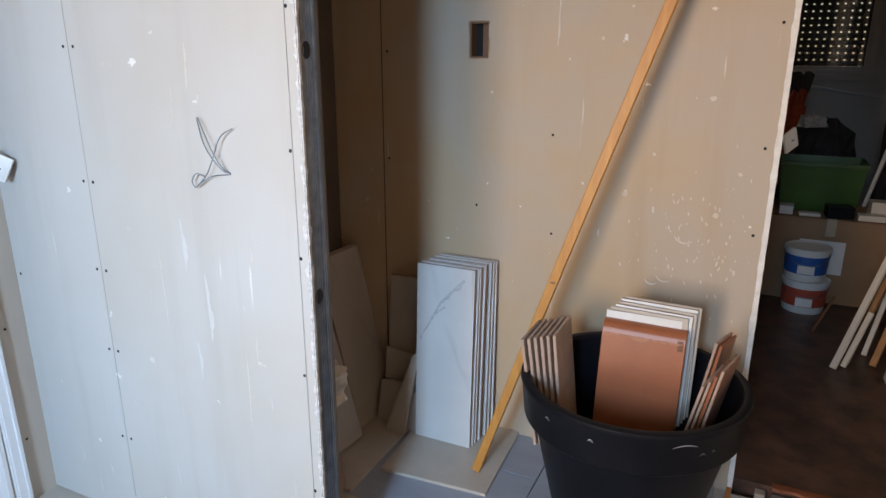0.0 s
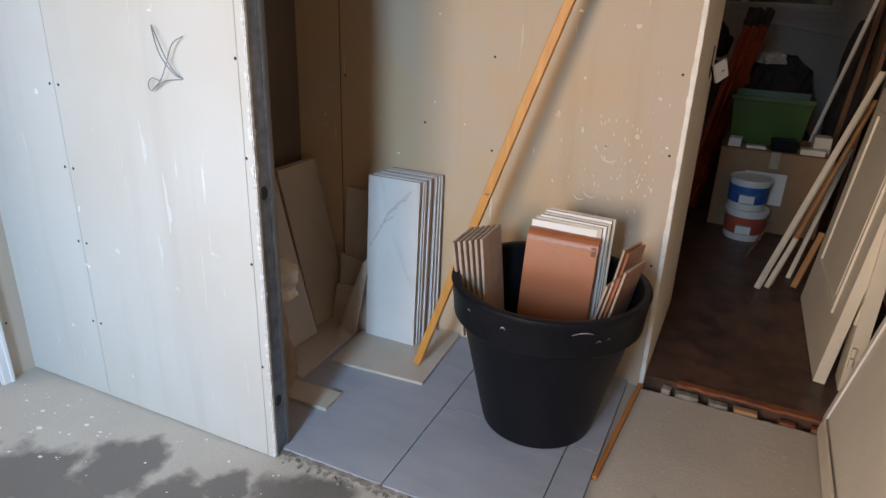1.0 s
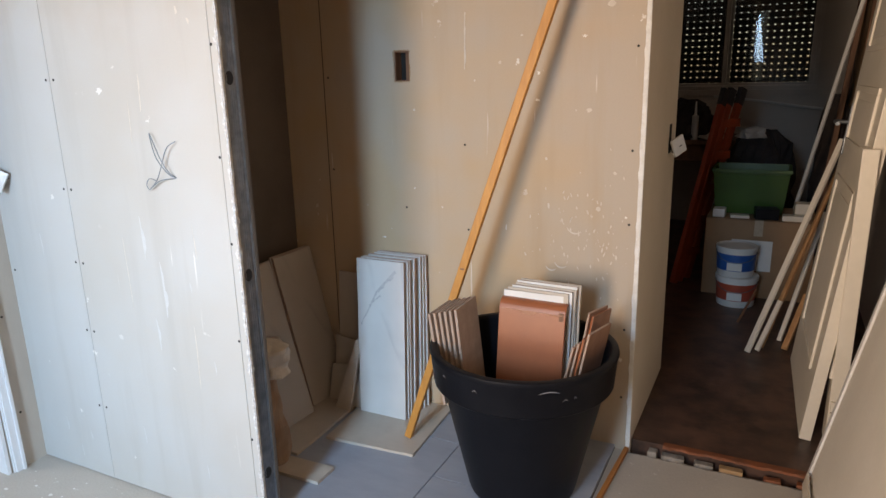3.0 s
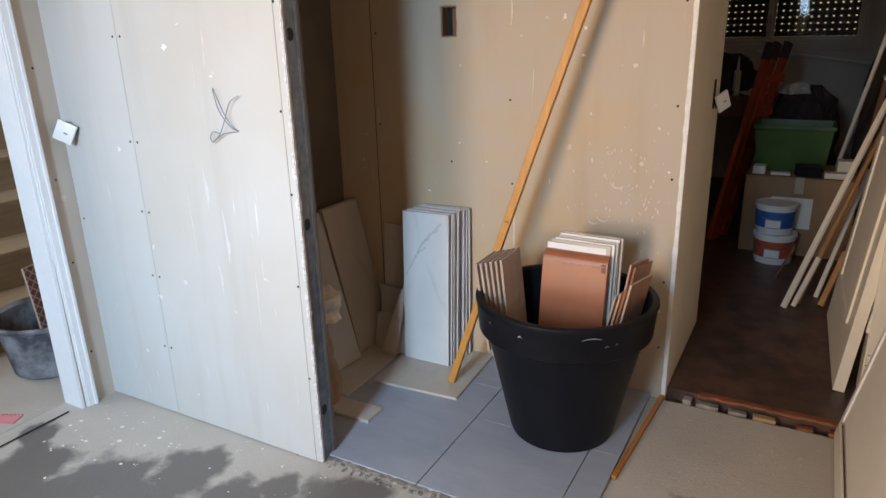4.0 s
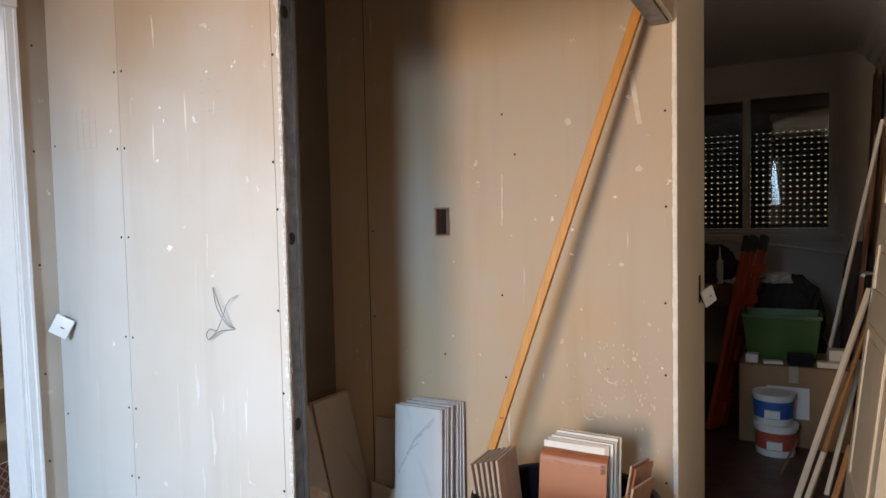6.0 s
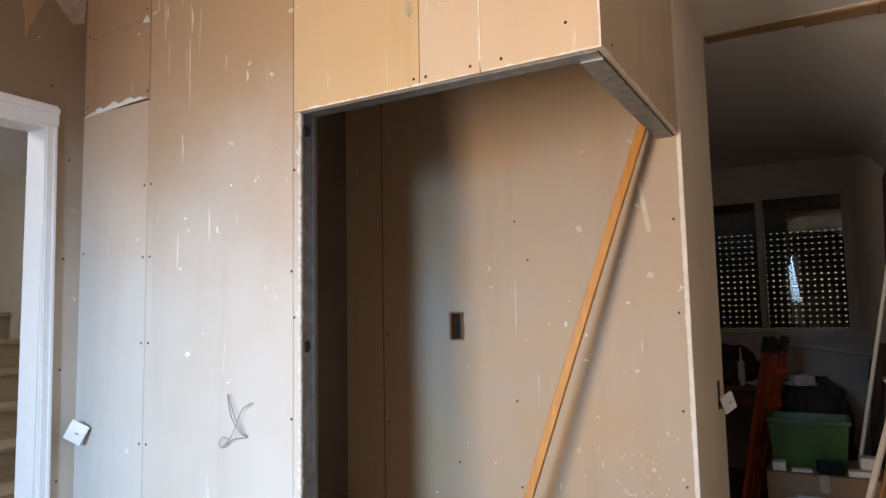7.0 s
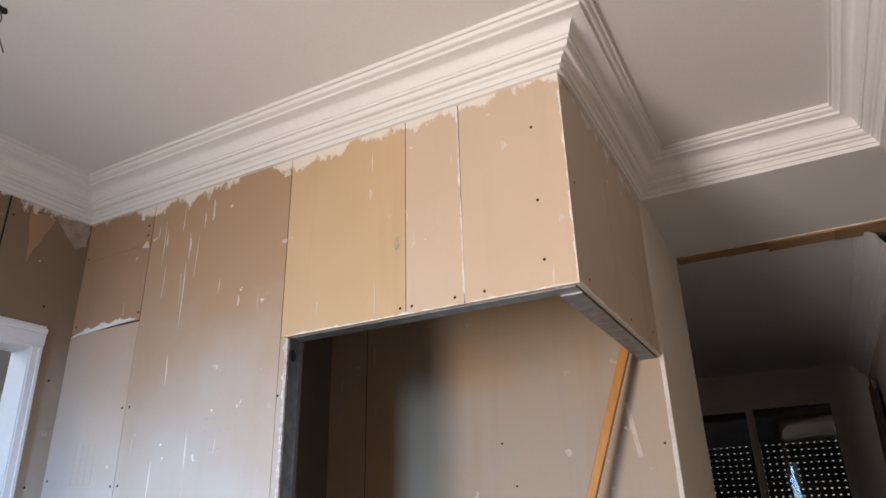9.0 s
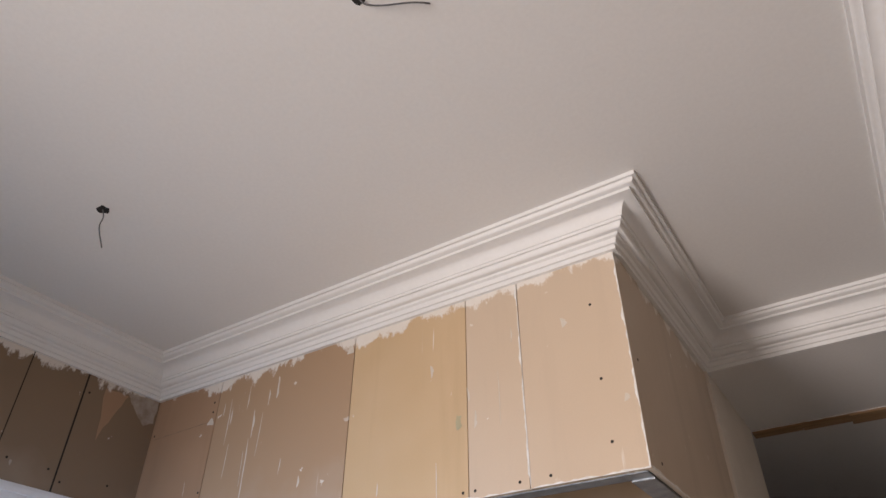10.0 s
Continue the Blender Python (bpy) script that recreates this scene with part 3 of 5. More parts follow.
# ---- recess floor, thresholds and torn edges ----
for x0, x1, y0, y1 in ((-0.6, 0.3250, 0.036, 0.655), (0.3280, 0.7335, 0.036, 0.4365), (0.7365, 0.829, 0.036, 0.4365), (-0.6, 0.3250, 0.658, 0.88), (0.3280, 0.7335, 0.4395, 0.88), (0.7365, 0.829, 0.4395, 0.88)):
    bm = boxes((x0, x1, y0, y1, 0.0025, 0.0145), bev=0.0012)
    o = new("floor_tile", mesh_of("floor_tile", bm, GREYTILE))
    o.parent = bpy.data.objects["niche_floor"]
rng = random.Random(3)


def ragged(bm, a, b, w, n, amp, lift, nrm, side, depth=0.006, taper=False):
    """A torn band from a to b: one straight edge, one uneven edge, with a little thickness."""
    a, b, nrm, side = Vector(a), Vector(b), Vector(nrm), Vector(side)
    rows = []
    for i in range(n + 1):
        p = a.lerp(b, i / n)
        k = max(0.0008, w + amp * (1.5 * noise.noise(p * 24) + 0.7 * noise.noise(p * 90) + 0.2 * rng.uniform(-1, 1)))
        if taper:
            k = max(0.0004, k * math.sin(math.pi * (i + 0.15) / (n + 0.3)) ** 0.6)
        t = lift + depth * (0.5 + 0.5 * noise.noise(p * 55))
        rows.append([bm.verts.new(p), bm.verts.new(p + nrm * t), bm.verts.new(p + side * k * 0.7 + nrm * t * 0.9), bm.verts.new(p + side * k)])
    for r, s in zip(rows, rows[1:]):
        for k in range(3):
            bm.faces.new((r[k], r[k + 1], s[k + 1], s[k]))


bm = bmesh.new()
ragged(bm, (-0.4, 0.037, 0.0), (0.83, 0.034, 0.0), 0.020, 220, 0.020, 0.006, (0, 0, 1), (0, -1, 0), 0.009)
for i in range(150):
    x, r = rng.uniform(0.0, 0.84), rng.uniform(0.0015, 0.005)
    box(bm, -r, r, -r * 0.8, r * 0.8, 0, r * 1.3, r * 0.3, pose(x, 0.018 + rng.gauss(0, 0.012), 0.0005, 0, 0, rng.uniform(0, 90)))
struct("tile_edge_mortar", bm, MORTAR, "rough broken mortar along the tile edge")
struct("threshold_gap", boxes((XL - 0.018, XL - 0.012, -0.94, -0.18, 0.0045, 0.0075)), BLACKHOLE, "dark gap at the threshold")
bm = bmesh.new()
ragged(bm, (0.99, 0.912, 0.0305), (1.455, 0.908, 0.0305), 0.020, 60, 0.006, 0.004, (0, 0, 1), (0, -1, 0), 0.004)
box(bm, 0.99, 1.455, 0.912, 0.930, 0.0302, 0.0342, 0.001)
struct("door_sill", bm, REDSILL, "broken red-brown wooden sill strip")
for x, y, w, d, h, m_ in ((0.958, 0.890, 0.030, 0.034, 0.052, MORTAR), (1.025, 0.888, 0.075, 0.030, 0.048, MORTAR), (1.125, 0.890, 0.060, 0.028, 0.044, MORTAR), (1.21, 0.889, 0.072, 0.030, 0.046, RAWWOOD), (1.335, 0.890, 0.050, 0.026, 0.040, REDSILL), (1.42, 0.889, 0.030, 0.028, 0.045, REDSILL)):
    o = thing("broken_block", pose(x, y, -0.0345, 0, 0, rng.uniform(-5, 5)), "broken masonry block lying in the open threshold", "rubble", "blocks in the threshold")
    bm = boxes((-w / 2, w / 2, -d / 2, d / 2, 0, h), bev=0.004)
    for v in bm.verts:
        v.co += Vector((noise.noise(v.co * 60 + Vector((x, 0, 0))), noise.noise(v.co * 60 + Vector((0, x * 9, 0))), 0)) * 0.004
    part("block", bm, m_, o)
bm = bmesh.new()
for i in range(70):
    x = 0.895 + 0.0080 * i + rng.uniform(-0.008, 0.008)
    s = rng.uniform(0.003, 0.009)
    box(bm, -s, s, -s * 0.7, s * 0.7, 0, s * 1.6, s * 0.25, pose(x, 0.889 + rng.uniform(-0.014, 0.014), -0.0355, 0, 0, rng.uniform(-40, 40)))
ragged(bm, (0.88, 0.8685, -0.002), (1.46, 0.8685, -0.002), 0.004, 80, 0.006, 0.002, (0, 0, 1), (0, -1, 0), 0.003)
tagged(new("rubble", mesh_of("rubble", bm, MORTAR)), "grey mortar crumbs along the broken threshold", "rubble", "", "stuff")
bm = bmesh.new()
for i in range(70):
    x, y = rng.uniform(-0.98, 1.4), rng.gauss(-0.1, 0.16)
    if y > -0.02 and x < 0.84:
        continue
    s = rng.uniform(0.001, 0.0035)
    box(bm, -s, s, -s * 0.8, s * 0.8, 0, s * 0.5, 0, pose(x, y, 0.0002, 0, 0, rng.uniform(0, 90)))
for i in range(26):
    x, y, r = rng.uniform(-0.98, -0.5), rng.uniform(-0.36, -0.05), rng.uniform(0.003, 0.011)
    vs = [bm.verts.new((x + r * rng.uniform(0.5, 1.1) * math.cos(k * 0.8), y + r * 0.7 * rng.uniform(0.5, 1.1) * math.sin(k * 0.8), 0.0009)) for k in range(8)]
    bm.faces.new(vs)
tagged(new("plaster_crumbs", mesh_of("plaster_crumbs", bm, CORE)), "white plaster crumbs scattered over the screed", "debris", "", "stuff")
# torn end of the front board and its corner band
bm = bmesh.new()
ragged(bm, (0.0004, 0.0004, 0.01), (0.0004, 0.0004, 1.96), 0.006, 320, 0.011, 0.0012, (0, -1, 0), (-1, 0, 0), 0.0016)
ragged(bm, (0.0004, 0.0002, 0.01), (0.0004, 0.0002, 1.96), 0.009, 320, 0.007, 0.0005, (1, 0, 0), (0, 1, 0), 0.005)
part("torn_edge", bm, NICK, wall_front, "torn white gypsum edge")
bm = bmesh.new()
ragged(bm, (0.8695, YB - 0.0004, 0.01), (0.8695, YB - 0.0004, 1.96), 0.004, 120, 0.003, 0.001, (0, -1, 0), (-1, 0, 0), 0.001)
ragged(bm, (0.866, YB - 0.0004, 0.01), (0.866, YB - 0.0004, 1.96), 0.014, 120, 0.001, 0.001, (0, -1, 0), (1, 0, 0), 0.0015)
part("torn_edge", bm, CORE, wall_back, "white filled corner edge")
bm = bmesh.new()
for y0, z0 in ((0.0, 1.9668), (0.013, 1.9668)):
    ragged(bm, (0.0, y0, z0), (0.87, y0, z0), 0.004, 80, 0.004, 0.0008, (0, -1 if y0 == 0 else 1, 0), (0, 0, 1), 0.0012)
ragged(bm, (0.8704, 0.0, 1.967), (0.8704, YB, 1.967), 0.006, 70, 0.006, 0.0008, (1, 0, 0), (0, 0, 1), 0.0015)
ragged(bm, (0.8702, -0.0004, 1.97), (0.8702, -0.0004, 2.55), 0.004, 60, 0.004, 0.0006, (0, -1, 0), (-1, 0, 0), 0.001)
part("torn_edge", bm, CORE, wall_header, "white chipped board edges")
bm = bmesh.new()
ragged(bm, (-1.015, -0.0003, 2.112), (-0.67, -0.0003, 2.128), 0.020, 60, 0.010, 0.001, (0, -1, 0), (0, 0, 1), 0.002, True)
part("filler_smear", bm, CORE, wall_front, "white filler smear along the patch")
bm = bmesh.new()
ragged(bm, (0.575, -0.0004, 1.968), (0.572, -0.0004, 2.57), 0.004, 50, 0.004, 0.0006, (0, -1, 0), (-1, 0, 0), 0.001)
part("filler_smear", bm, CORE, wall_header)
bm = bmesh.new()
box(bm, -0.008, 0.008, -0.001, 0.0, -0.09, 0.09, 0.0005, pose(0.748, YB - 0.0002, 1.735, 0, -9, 0))
ragged(bm, (0.2615, YB - 0.0003, 1.317), (0.264, YB - 0.0003, 1.503), 0.004, 14, 0.003, 0.001, (0, -1, 0), (1, 0, 0), 0.001)
for x, z, s in ((0.519, 1.674, 0.016), (0.76, 1.5, 0.014), (0.70, 1.18, 0.01), (0.56, 1.02, 0.007), (0.74, 0.86, 0.01), (0.47, 1.42, 0.005), (0.06, 1.18, 0.006), (0.62, 1.6, 0.006), (0.79, 0.98, 0.007), (0.36, 0.92, 0.006), (0.3, 1.28, 0.005)):
    vs = [bm.verts.new((x + s * rng.uniform(0.5, 1.1) * math.cos(a), YB - 0.0012, z + s * rng.uniform(0.5, 1.0) * math.sin(a))) for a in [k * 0.7 for k in range(9)]]
    bm.faces.new(vs)
part("filler_smear", bm, SPLASH, wall_back, "white plaster splashes")
bm = bmesh.new()
for i in range(95):
    x, z, r = rng.gauss(0.70, 0.09), rng.gauss(0.76, 0.11), rng.uniform(0.0015, 0.0062) * (1.6 if i % 9 == 0 else 1.0)
    if x > 0.85 or z < 0.45:
        continue
    tilt = rng.uniform(-0.5, 0.5)
    vs = []
    for a in [k * 0.8 for k in range(8)]:
        px, pz = r * 0.6 * rng.uniform(0.4, 1.0) * math.cos(a), r * 1.5 * rng.uniform(0.5, 1.2) * math.sin(a)
        vs.append(bm.verts.new((x + px + tilt * pz, YB - 0.0012, z + pz)))
    bm.faces.new(vs)
for cx, cz, r in ((0.585, 0.655, 0.022), (0.62, 0.672, 0.026), (0.665, 0.80, 0.03)):
    last = None
    for k in range(9):
        a = radians(200 + 14 * k)
        w = 0.0028 * math.sin((k + 0.6) / 9.2 * math.pi)
        now = [bm.verts.new((cx + (r + q * w) * math.cos(a), YB - 0.0012, cz + (r + q * w) * math.sin(a))) for q in (-1, 1)]
        if last:
            bm.faces.new((last[0], last[1], now[1], now[0]))
        last = now
part("filler_smear", bm, SPLASH, wall_back, "cluster of white plaster splashes")
# plaster drips, stains and patches on the upper boards
for x, z0, ln, w in ((-0.62, 2.46, 0.05, 0.003), (-0.585, 2.47, 0.17, 0.003), (-0.565, 2.30, 0.12, 0.002), (-0.50, 2.50, 0.09, 0.003), (-0.455, 2.40, 0.10, 0.006), (-0.462, 2.30, 0.24, 0.004), (-0.475, 2.26, 0.12, 0.002), (-0.42, 2.38, 0.15, 0.002), (-0.36, 2.50, 0.08, 0.008), (-0.395, 2.46, 0.06, 0.005), (-0.30, 2.2, 0.05, 0.003), (-0.49, 1.98, 0.10, 0.006), (-0.21, 2.13, 0.035, 0.007), (-0.75, 2.2, 0.05, 0.002), (-0.25, 1.70, 0.04, 0.003), (-0.13, 1.48, 0.02, 0.008), (-0.09, 1.45, 0.015, 0.01), (-0.35, 1.25, 0.12, 0.002), (-0.44, 0.86, 0.22, 0.002), (-0.20, 0.62, 0.2, 0.003), (-0.30, 1.32, 0.1, 0.005), (-0.155, 0.92, 0.1, 0.002)):
    bm = bmesh.new()
    ragged(bm, (x, -0.0003, z0 - ln), (x + rng.uniform(-0.006, 0.006), -0.0003, z0), w, 18, w * 0.6, 0.0003, (0, -1, 0), (1, 0, 0), 0.0004, True)
    part("plaster_drip", bm, SPLASH, wall_front, "dried plaster run")
for x, z0, ln, w in ((0.30, 2.08, 0.10, 0.003), (0.42, 2.2, 0.05, 0.008), (0.405, 2.27, 0.04, 0.004), (0.50, 2.30, 0.16, 0.002), (0.70, 2.40, 0.03, 0.014), (0.835, 2.15, 0.02, 0.02), (0.28, 2.37, 0.04, 0.01), (0.10, 2.06, 0.04, 0.004), (0.545, 2.42, 0.05, 0.003)):
    bm = bmesh.new()
    ragged(bm, (x, -0.0003, z0 - ln), (x + rng.uniform(-0.008, 0.008), -0.0003, z0), w, 16, w * 0.6, 0.0003, (0, -1, 0), (1, 0, 0), 0.0004, True)
    part("plaster_drip", bm, SPLASH, wall_header, "dried plaster run")


for x, z0, ln, w in ((-0.36, 0.93, 0.13, 0.010), (-0.30, 0.80, 0.17, 0.012), (-0.345, 0.62, 0.10, 0.007), (-0.83, 0.84, 0.07, 0.006), (-0.47, 0.24, 0.06, 0.005), (-0.86, 0.19, 0.05, 0.005), (-0.80, 0.10, 0.05, 0.004), (-0.74, 0.16, 0.03, 0.004), (-0.21, 0.17, 0.05, 0.006), (-0.10, 0.08, 0.03, 0.006), (-0.13, 0.52, 0.04, 0.004), (-0.19, 0.75, 0.03, 0.004)):
    bm = bmesh.new()
    ragged(bm, (x, -0.0003, z0 - ln), (x - 0.004, -0.0003, z0), w, 18, w * 0.5, 0.0003, (0, -1, 0), (1, 0, 0), 0.0003, True)
    part("plaster_drip", bm, BRUSHED, wall_front, "soft brushed filler streak")


def blot(parent, pts, m_, label, axis):
    bm = bmesh.new()
    P = [Vector(q) for q in pts]
    out = []
    for a, c in zip(P, P[1:] + P[:1]):
        for k in range(5):
            q = a.lerp(c, k / 5) + Vector((rng.uniform(-1, 1), rng.uniform(-1, 1))) * 0.004
            out.append(bm.verts.new((XL + 0.0006, q.x, q.y) if axis == 'x' else (q.x, -0.0006, q.y)))
    bm.faces.new(out)
    part("stain", bm, m_, parent, label)


blot(bpy.data.objects["wall_left"], ((-0.235, 2.53), (-0.14, 2.53), (-0.17, 2.46), (-0.215, 2.34)), PAPER_ORANGE, "orange-brown stain", 'x')
blot(bpy.data.objects["wall_left"], ((-0.15, 2.545), (-0.005, 2.56), (-0.008, 2.47), (-0.05, 2.44), (-0.10, 2.49)), SMEAR, "thin greyish plaster smear", 'x')
blot(wall_header, ((0.362, 2.20), (0.378, 2.195), (0.380, 2.16), (0.365, 2.155)), WIRE_STAIN, "faint greenish stain", 'y')
bm = bmesh.new()
ragged(bm, (-1.0, -0.0002, 2.398), (-0.665, -0.0002, 2.404), 0.0022, 50, 0.0016, 0.0003, (0, -1, 0), (0, 0, 1), 0.0003)
part("paper_crease", bm, PAPER_LEFT, wall_front, "dark crease across the board")
bm = bmesh.new()
ragged(bm, (-0.70, -0.0003, 2.395), (-0.664, -0.0003, 2.388), 0.020, 16, 0.010, 0.0008, (0, -1, 0), (0, 0, 1), 0.001, True)
ragged(bm, (-0.055, -0.0003, 2.50), (-0.027, -0.0003, 2.50), 0.03, 12, 0.012, 0.0008, (0, -1, 0), (0, 0, 1), 0.001, True)
part("filler_smear", bm, SPLASH, wall_front, "pale filler dabs at the board corners")
# strips of joints and screw heads
bm = boxes((XL + 0.0002, XL + 0.0007, -0.3135, -0.3075, 2.13, 2.56), (XL + 0.0002, XL + 0.0007, -0.521, -0.5175, 2.13, 2.56))
part("board_joint", bm, BLACKHOLE, bpy.data.objects["wall_left"], "dark joints between boards")
bm = boxes((-0.3325, -0.3295, YB - 0.0006, YB - 0.0001, 0.02, 2.6))
part("board_joint", bm, BLACKHOLE, wall_back, "dark joint between boards")
screw = bmesh.new()
lathe(screw, [(0.0, 0.0006), (0.0038, 0.0006), (0.0042, 0.0)], 10)
SCREW = mesh_of("screw", screw, BLACKHOLE)


def screws(parent, pts, turn):
    for p in pts:
        o = new("screw", SCREW)
        o.parent = parent
        o.matrix_local = Matrix.Translation(p) @ turn


FACE_Y, FACE_X = pose(0, 0, 0, 90, 0, 0), pose(0, 0, 0, 0, 90, 0)
screws(wall_front, [(-0.659 + s * 0.017, -0.0002, z) for z in (0.27, 0.535, 0.76, 0.99, 1.31, 1.59, 1.83) for s in (-1, 1)] + [(-0.021 - 0.01 * (i % 2), -0.0002, z) for i, z in enumerate((0.3, 0.6, 0.877, 1.106, 1.384, 1.513, 1.8))]
       + [(x, -0.0002, z) for x, z in ((-0.683, 2.478), (-1.0, 2.413), (-0.67, 2.151), (-1.0, 2.15), (-0.68, 2.44), (-1.0, 1.62), (-1.0, 0.7))], FACE_Y)
screws(wall_header, [(x, -0.0002, z) for x, z in ((0.785, 2.414), (0.786, 2.201), (0.79, 2.041), (0.382, 1.987), (0.418, 1.987), (0.545, 1.988), (0.628, 1.99))], FACE_Y)
screws(wall_header, [(0.8702, y, z) for y, z in ((0.09, 2.0), (0.5, 2.0), (0.8, 2.03), (0.05, 2.25))], FACE_X)
screws(wall_back, [(x, YB - 0.0002, z) for x, z in ((0.27, 1.722), (0.318, 1.574), (0.26, 1.059), (0.27, 0.752), (0.843, 1.683), (0.845, 1.372), (0.842, 1.054), (0.842, 0.814), (0.843, 0.45), (0.843, 0.2), (0.015, 0.819), (-0.31, 1.3), (-0.31, 0.95))], FACE_Y)
screws(bpy.data.objects["wall_left"], [(XL + 0.0002, y, z) for y, z in ((-0.06, 0.2), (-0.06, 0.55), (-0.06, 0.85), (-0.06, 1.22), (-0.06, 1.6), (-0.05, 1.95), (-0.34, 2.2), (-0.48, 2.2), (-0.29, 2.17), (-0.29, 2.49), (-0.12, 2.2))], FACE_X)


def stud():
    """Open steel stud with round service holes at the partition's end."""
    t = thing("metal_stud", pose(0, 0, 0), "galvanised steel stud with round holes at the partition end", "stud")
    bm = boxes((-0.0035, -0.001, 0.0136, 0.058, 0.0, 1.963))
    for y0, y1 in ((0.0136, 0.020), (0.0535, 0.058)):
        part("lip", boxes((-0.0009, 0.0006, y0, y1, 0.0, 1.963)), ZINC, t)
    part("web", bm, ZINC, t)
    for k in range(3):
        y = 0.028 + 0.0075 * k
        part("rib", boxes((-0.0009, 0.0002, y, y + 0.002, 0.0, 1.963)), ZINC, t)
    for z in (0.183, 0.786, 1.303, 1.916):
        bm = bmesh.new()
        lathe(bm, [(0.0, 0.0), (0.0115, 0.0), (0.0125, 0.0008), (0.014, 0.0)], 20)
        o = part("service_hole", bm, BLACKHOLE, t, "round punched hole", True)
        o.matrix_local = pose(0.0004, 0.0285, z, 0, 90, 0) @ Matrix.Diagonal((1.25, 1, 1, 1))


stud()


# ---- recess: stick, planter, tiles ----
def beam_between(bm, a, b, w, t, bev=0.002, seg=1):
    a, b = Vector(a), Vector(b)
    d = b - a
    m = Matrix.Translation(a) @ d.to_track_quat('Z', 'Y').to_matrix().to_4x4()
    box(bm, -w / 2, w / 2, -t / 2, t / 2, 0, d.length, bev, m)


stick = thing("wooden_batten", pose(0.143, 0.606, 0.0265), "long orange pine batten leaning in the recess corner, slightly bowed", "batten")
bm = bmesh.new()
foot, tip = Vector((0, 0, 0.004)), Vector((0.658, 0.196, 2.035))
rings = []
for k in range(13):
    f = k / 12
    c = foot.lerp(tip, f) + Vector((-0.006, -0.004, 0)) * 4 * f * (1 - f)
    w = 0.0125 + 0.0015 * f
    rings.append([bm.verts.new(c + Vector((dx, dy, -0.3 * dx))) for dx, dy in ((-w, -0.009), (-w + 0.002, -0.011), (w - 0.002, -0.011), (w, -0.009), (w, 0.009), (w - 0.002, 0.011), (-w + 0.002, 0.011), (-w, 0.009))])
for a, b in zip(rings, rings[1:]):
    for k in range(8):
        bm.faces.new((a[k], a[(k + 1) % 8], b[(k + 1) % 8], b[k]))
bm.faces.new(rings[0][::-1]), bm.faces.new(rings[-1])
part("shaft", bm, WOOD, stick)
bm = bmesh.new()
lathe(bm, [(0, 0.001), (0.005, 0.001), (0.006, 0.0)], 12)
part("knot", bm, BROWNWOOD, stick, "dark knot", at=pose(0.203, 0.048, 0.645, 85, 0, 0) @ Matrix.Diagonal((1.6, 0.6, 1, 1)))

side = thing("edging_batten", pose(0.846, 0.10, 0.0005), "thin orange wooden strip lying along the tile edge", "batten")
bm = bmesh.new()
beam_between(bm, (-0.008, 0.235, 0.008), (0.026, 0.775, 0.010), 0.015, 0.014, 0.002)
part("strip", bm, REDPINE, side)


def planter():
    t = thing("planter_pot", pose(0.606, 0.530, 0.0148), "large black plastic planter pot with a thick scuffed rim", "pot")
    H, R, r0 = 0.485, 0.288, 0.172
    rb = 0.252
    bm = bmesh.new()
    lathe(bm, [(0, 0.0), (r0 - 0.02, 0.0), (r0 - 0.005, 0.004), (r0, 0.018), (rb, H - 0.118), (rb + 0.003, H - 0.112)], 72)
    part("body", bm, BLACK, t, "", True)
    bm = bmesh.new()
    lathe(bm, [(rb - 0.004, H - 0.118), (rb + 0.016, H - 0.117), (rb + 0.024, H - 0.110), (R - 0.004, H - 0.022), (R, H - 0.012), (R - 0.002, H - 0.003), (R - 0.010, H), (R - 0.022, H - 0.002), (R - 0.028, H - 0.010)], 72)
    part("rim", bm, BLACK, t, "thick rolled rim with pale scuffs", True)
    bm = bmesh.new()
    lathe(bm, [(R - 0.028, H - 0.010), (rb - 0.012, H - 0.13), (r0 - 0.01, 0.03), (0, 0.03)], 72)
    part("inside", bm, BLACK, t, "", True)
    # pale scratches on the rim
    for a0, a1, z, w in ((-62, -50, H - 0.035, 0.0025), (-48, -44, H - 0.065, 0.004), (-100, -97, H - 0.05, 0.003), (-125, -122, H - 0.045, 0.004), (-41, -39, H - 0.062, 0.006)):
        bm = bmesh.new()
        last = None
        for k in range(7):
            a = radians(a0 + (a1 - a0) * k / 6)
            zz = z + 0.006 * math.sin(k / 6 * math.pi)
            rr = rb + 0.0215 + (R - 0.004 - rb - 0.021) * (zz - (H - 0.110)) / 0.088
            ww = w * math.sin((k + 0.5) / 7 * math.pi) * 0.5 + 0.0003
            now = [bm.verts.new(((rr + 0.0008) * math.cos(a), (rr + 0.0008) * math.sin(a), zz + s * ww)) for s in (-1, 1)]
            if last:
                bm.faces.new((last[0], last[1], now[1], now[0]))
            last = now
        part("scratch", bm, TUB, t, "pale scuff mark")


planter()


def tile_thing(name, w, h, th, glaze, body, m, label, group, bull=0.0):
    """A loose tile stood on edge: biscuit body and a glaze on its front."""
    t = thing(name, m, label, "tile", group)
    part("body", boxes((0, w, 0.0012, th, 0, h), bev=0.0008), body, t)
    if bull:
        bm = boxes((0, w, 0, 0.0011, 0, h - bull), bev=0.0)
        part("glaze", bm, glaze, t)
    else:
        part("glaze", boxes((0.0004, w - 0.0004, 0, 0.0011, 0.0004, h - 0.0004)), glaze, t)
    return t


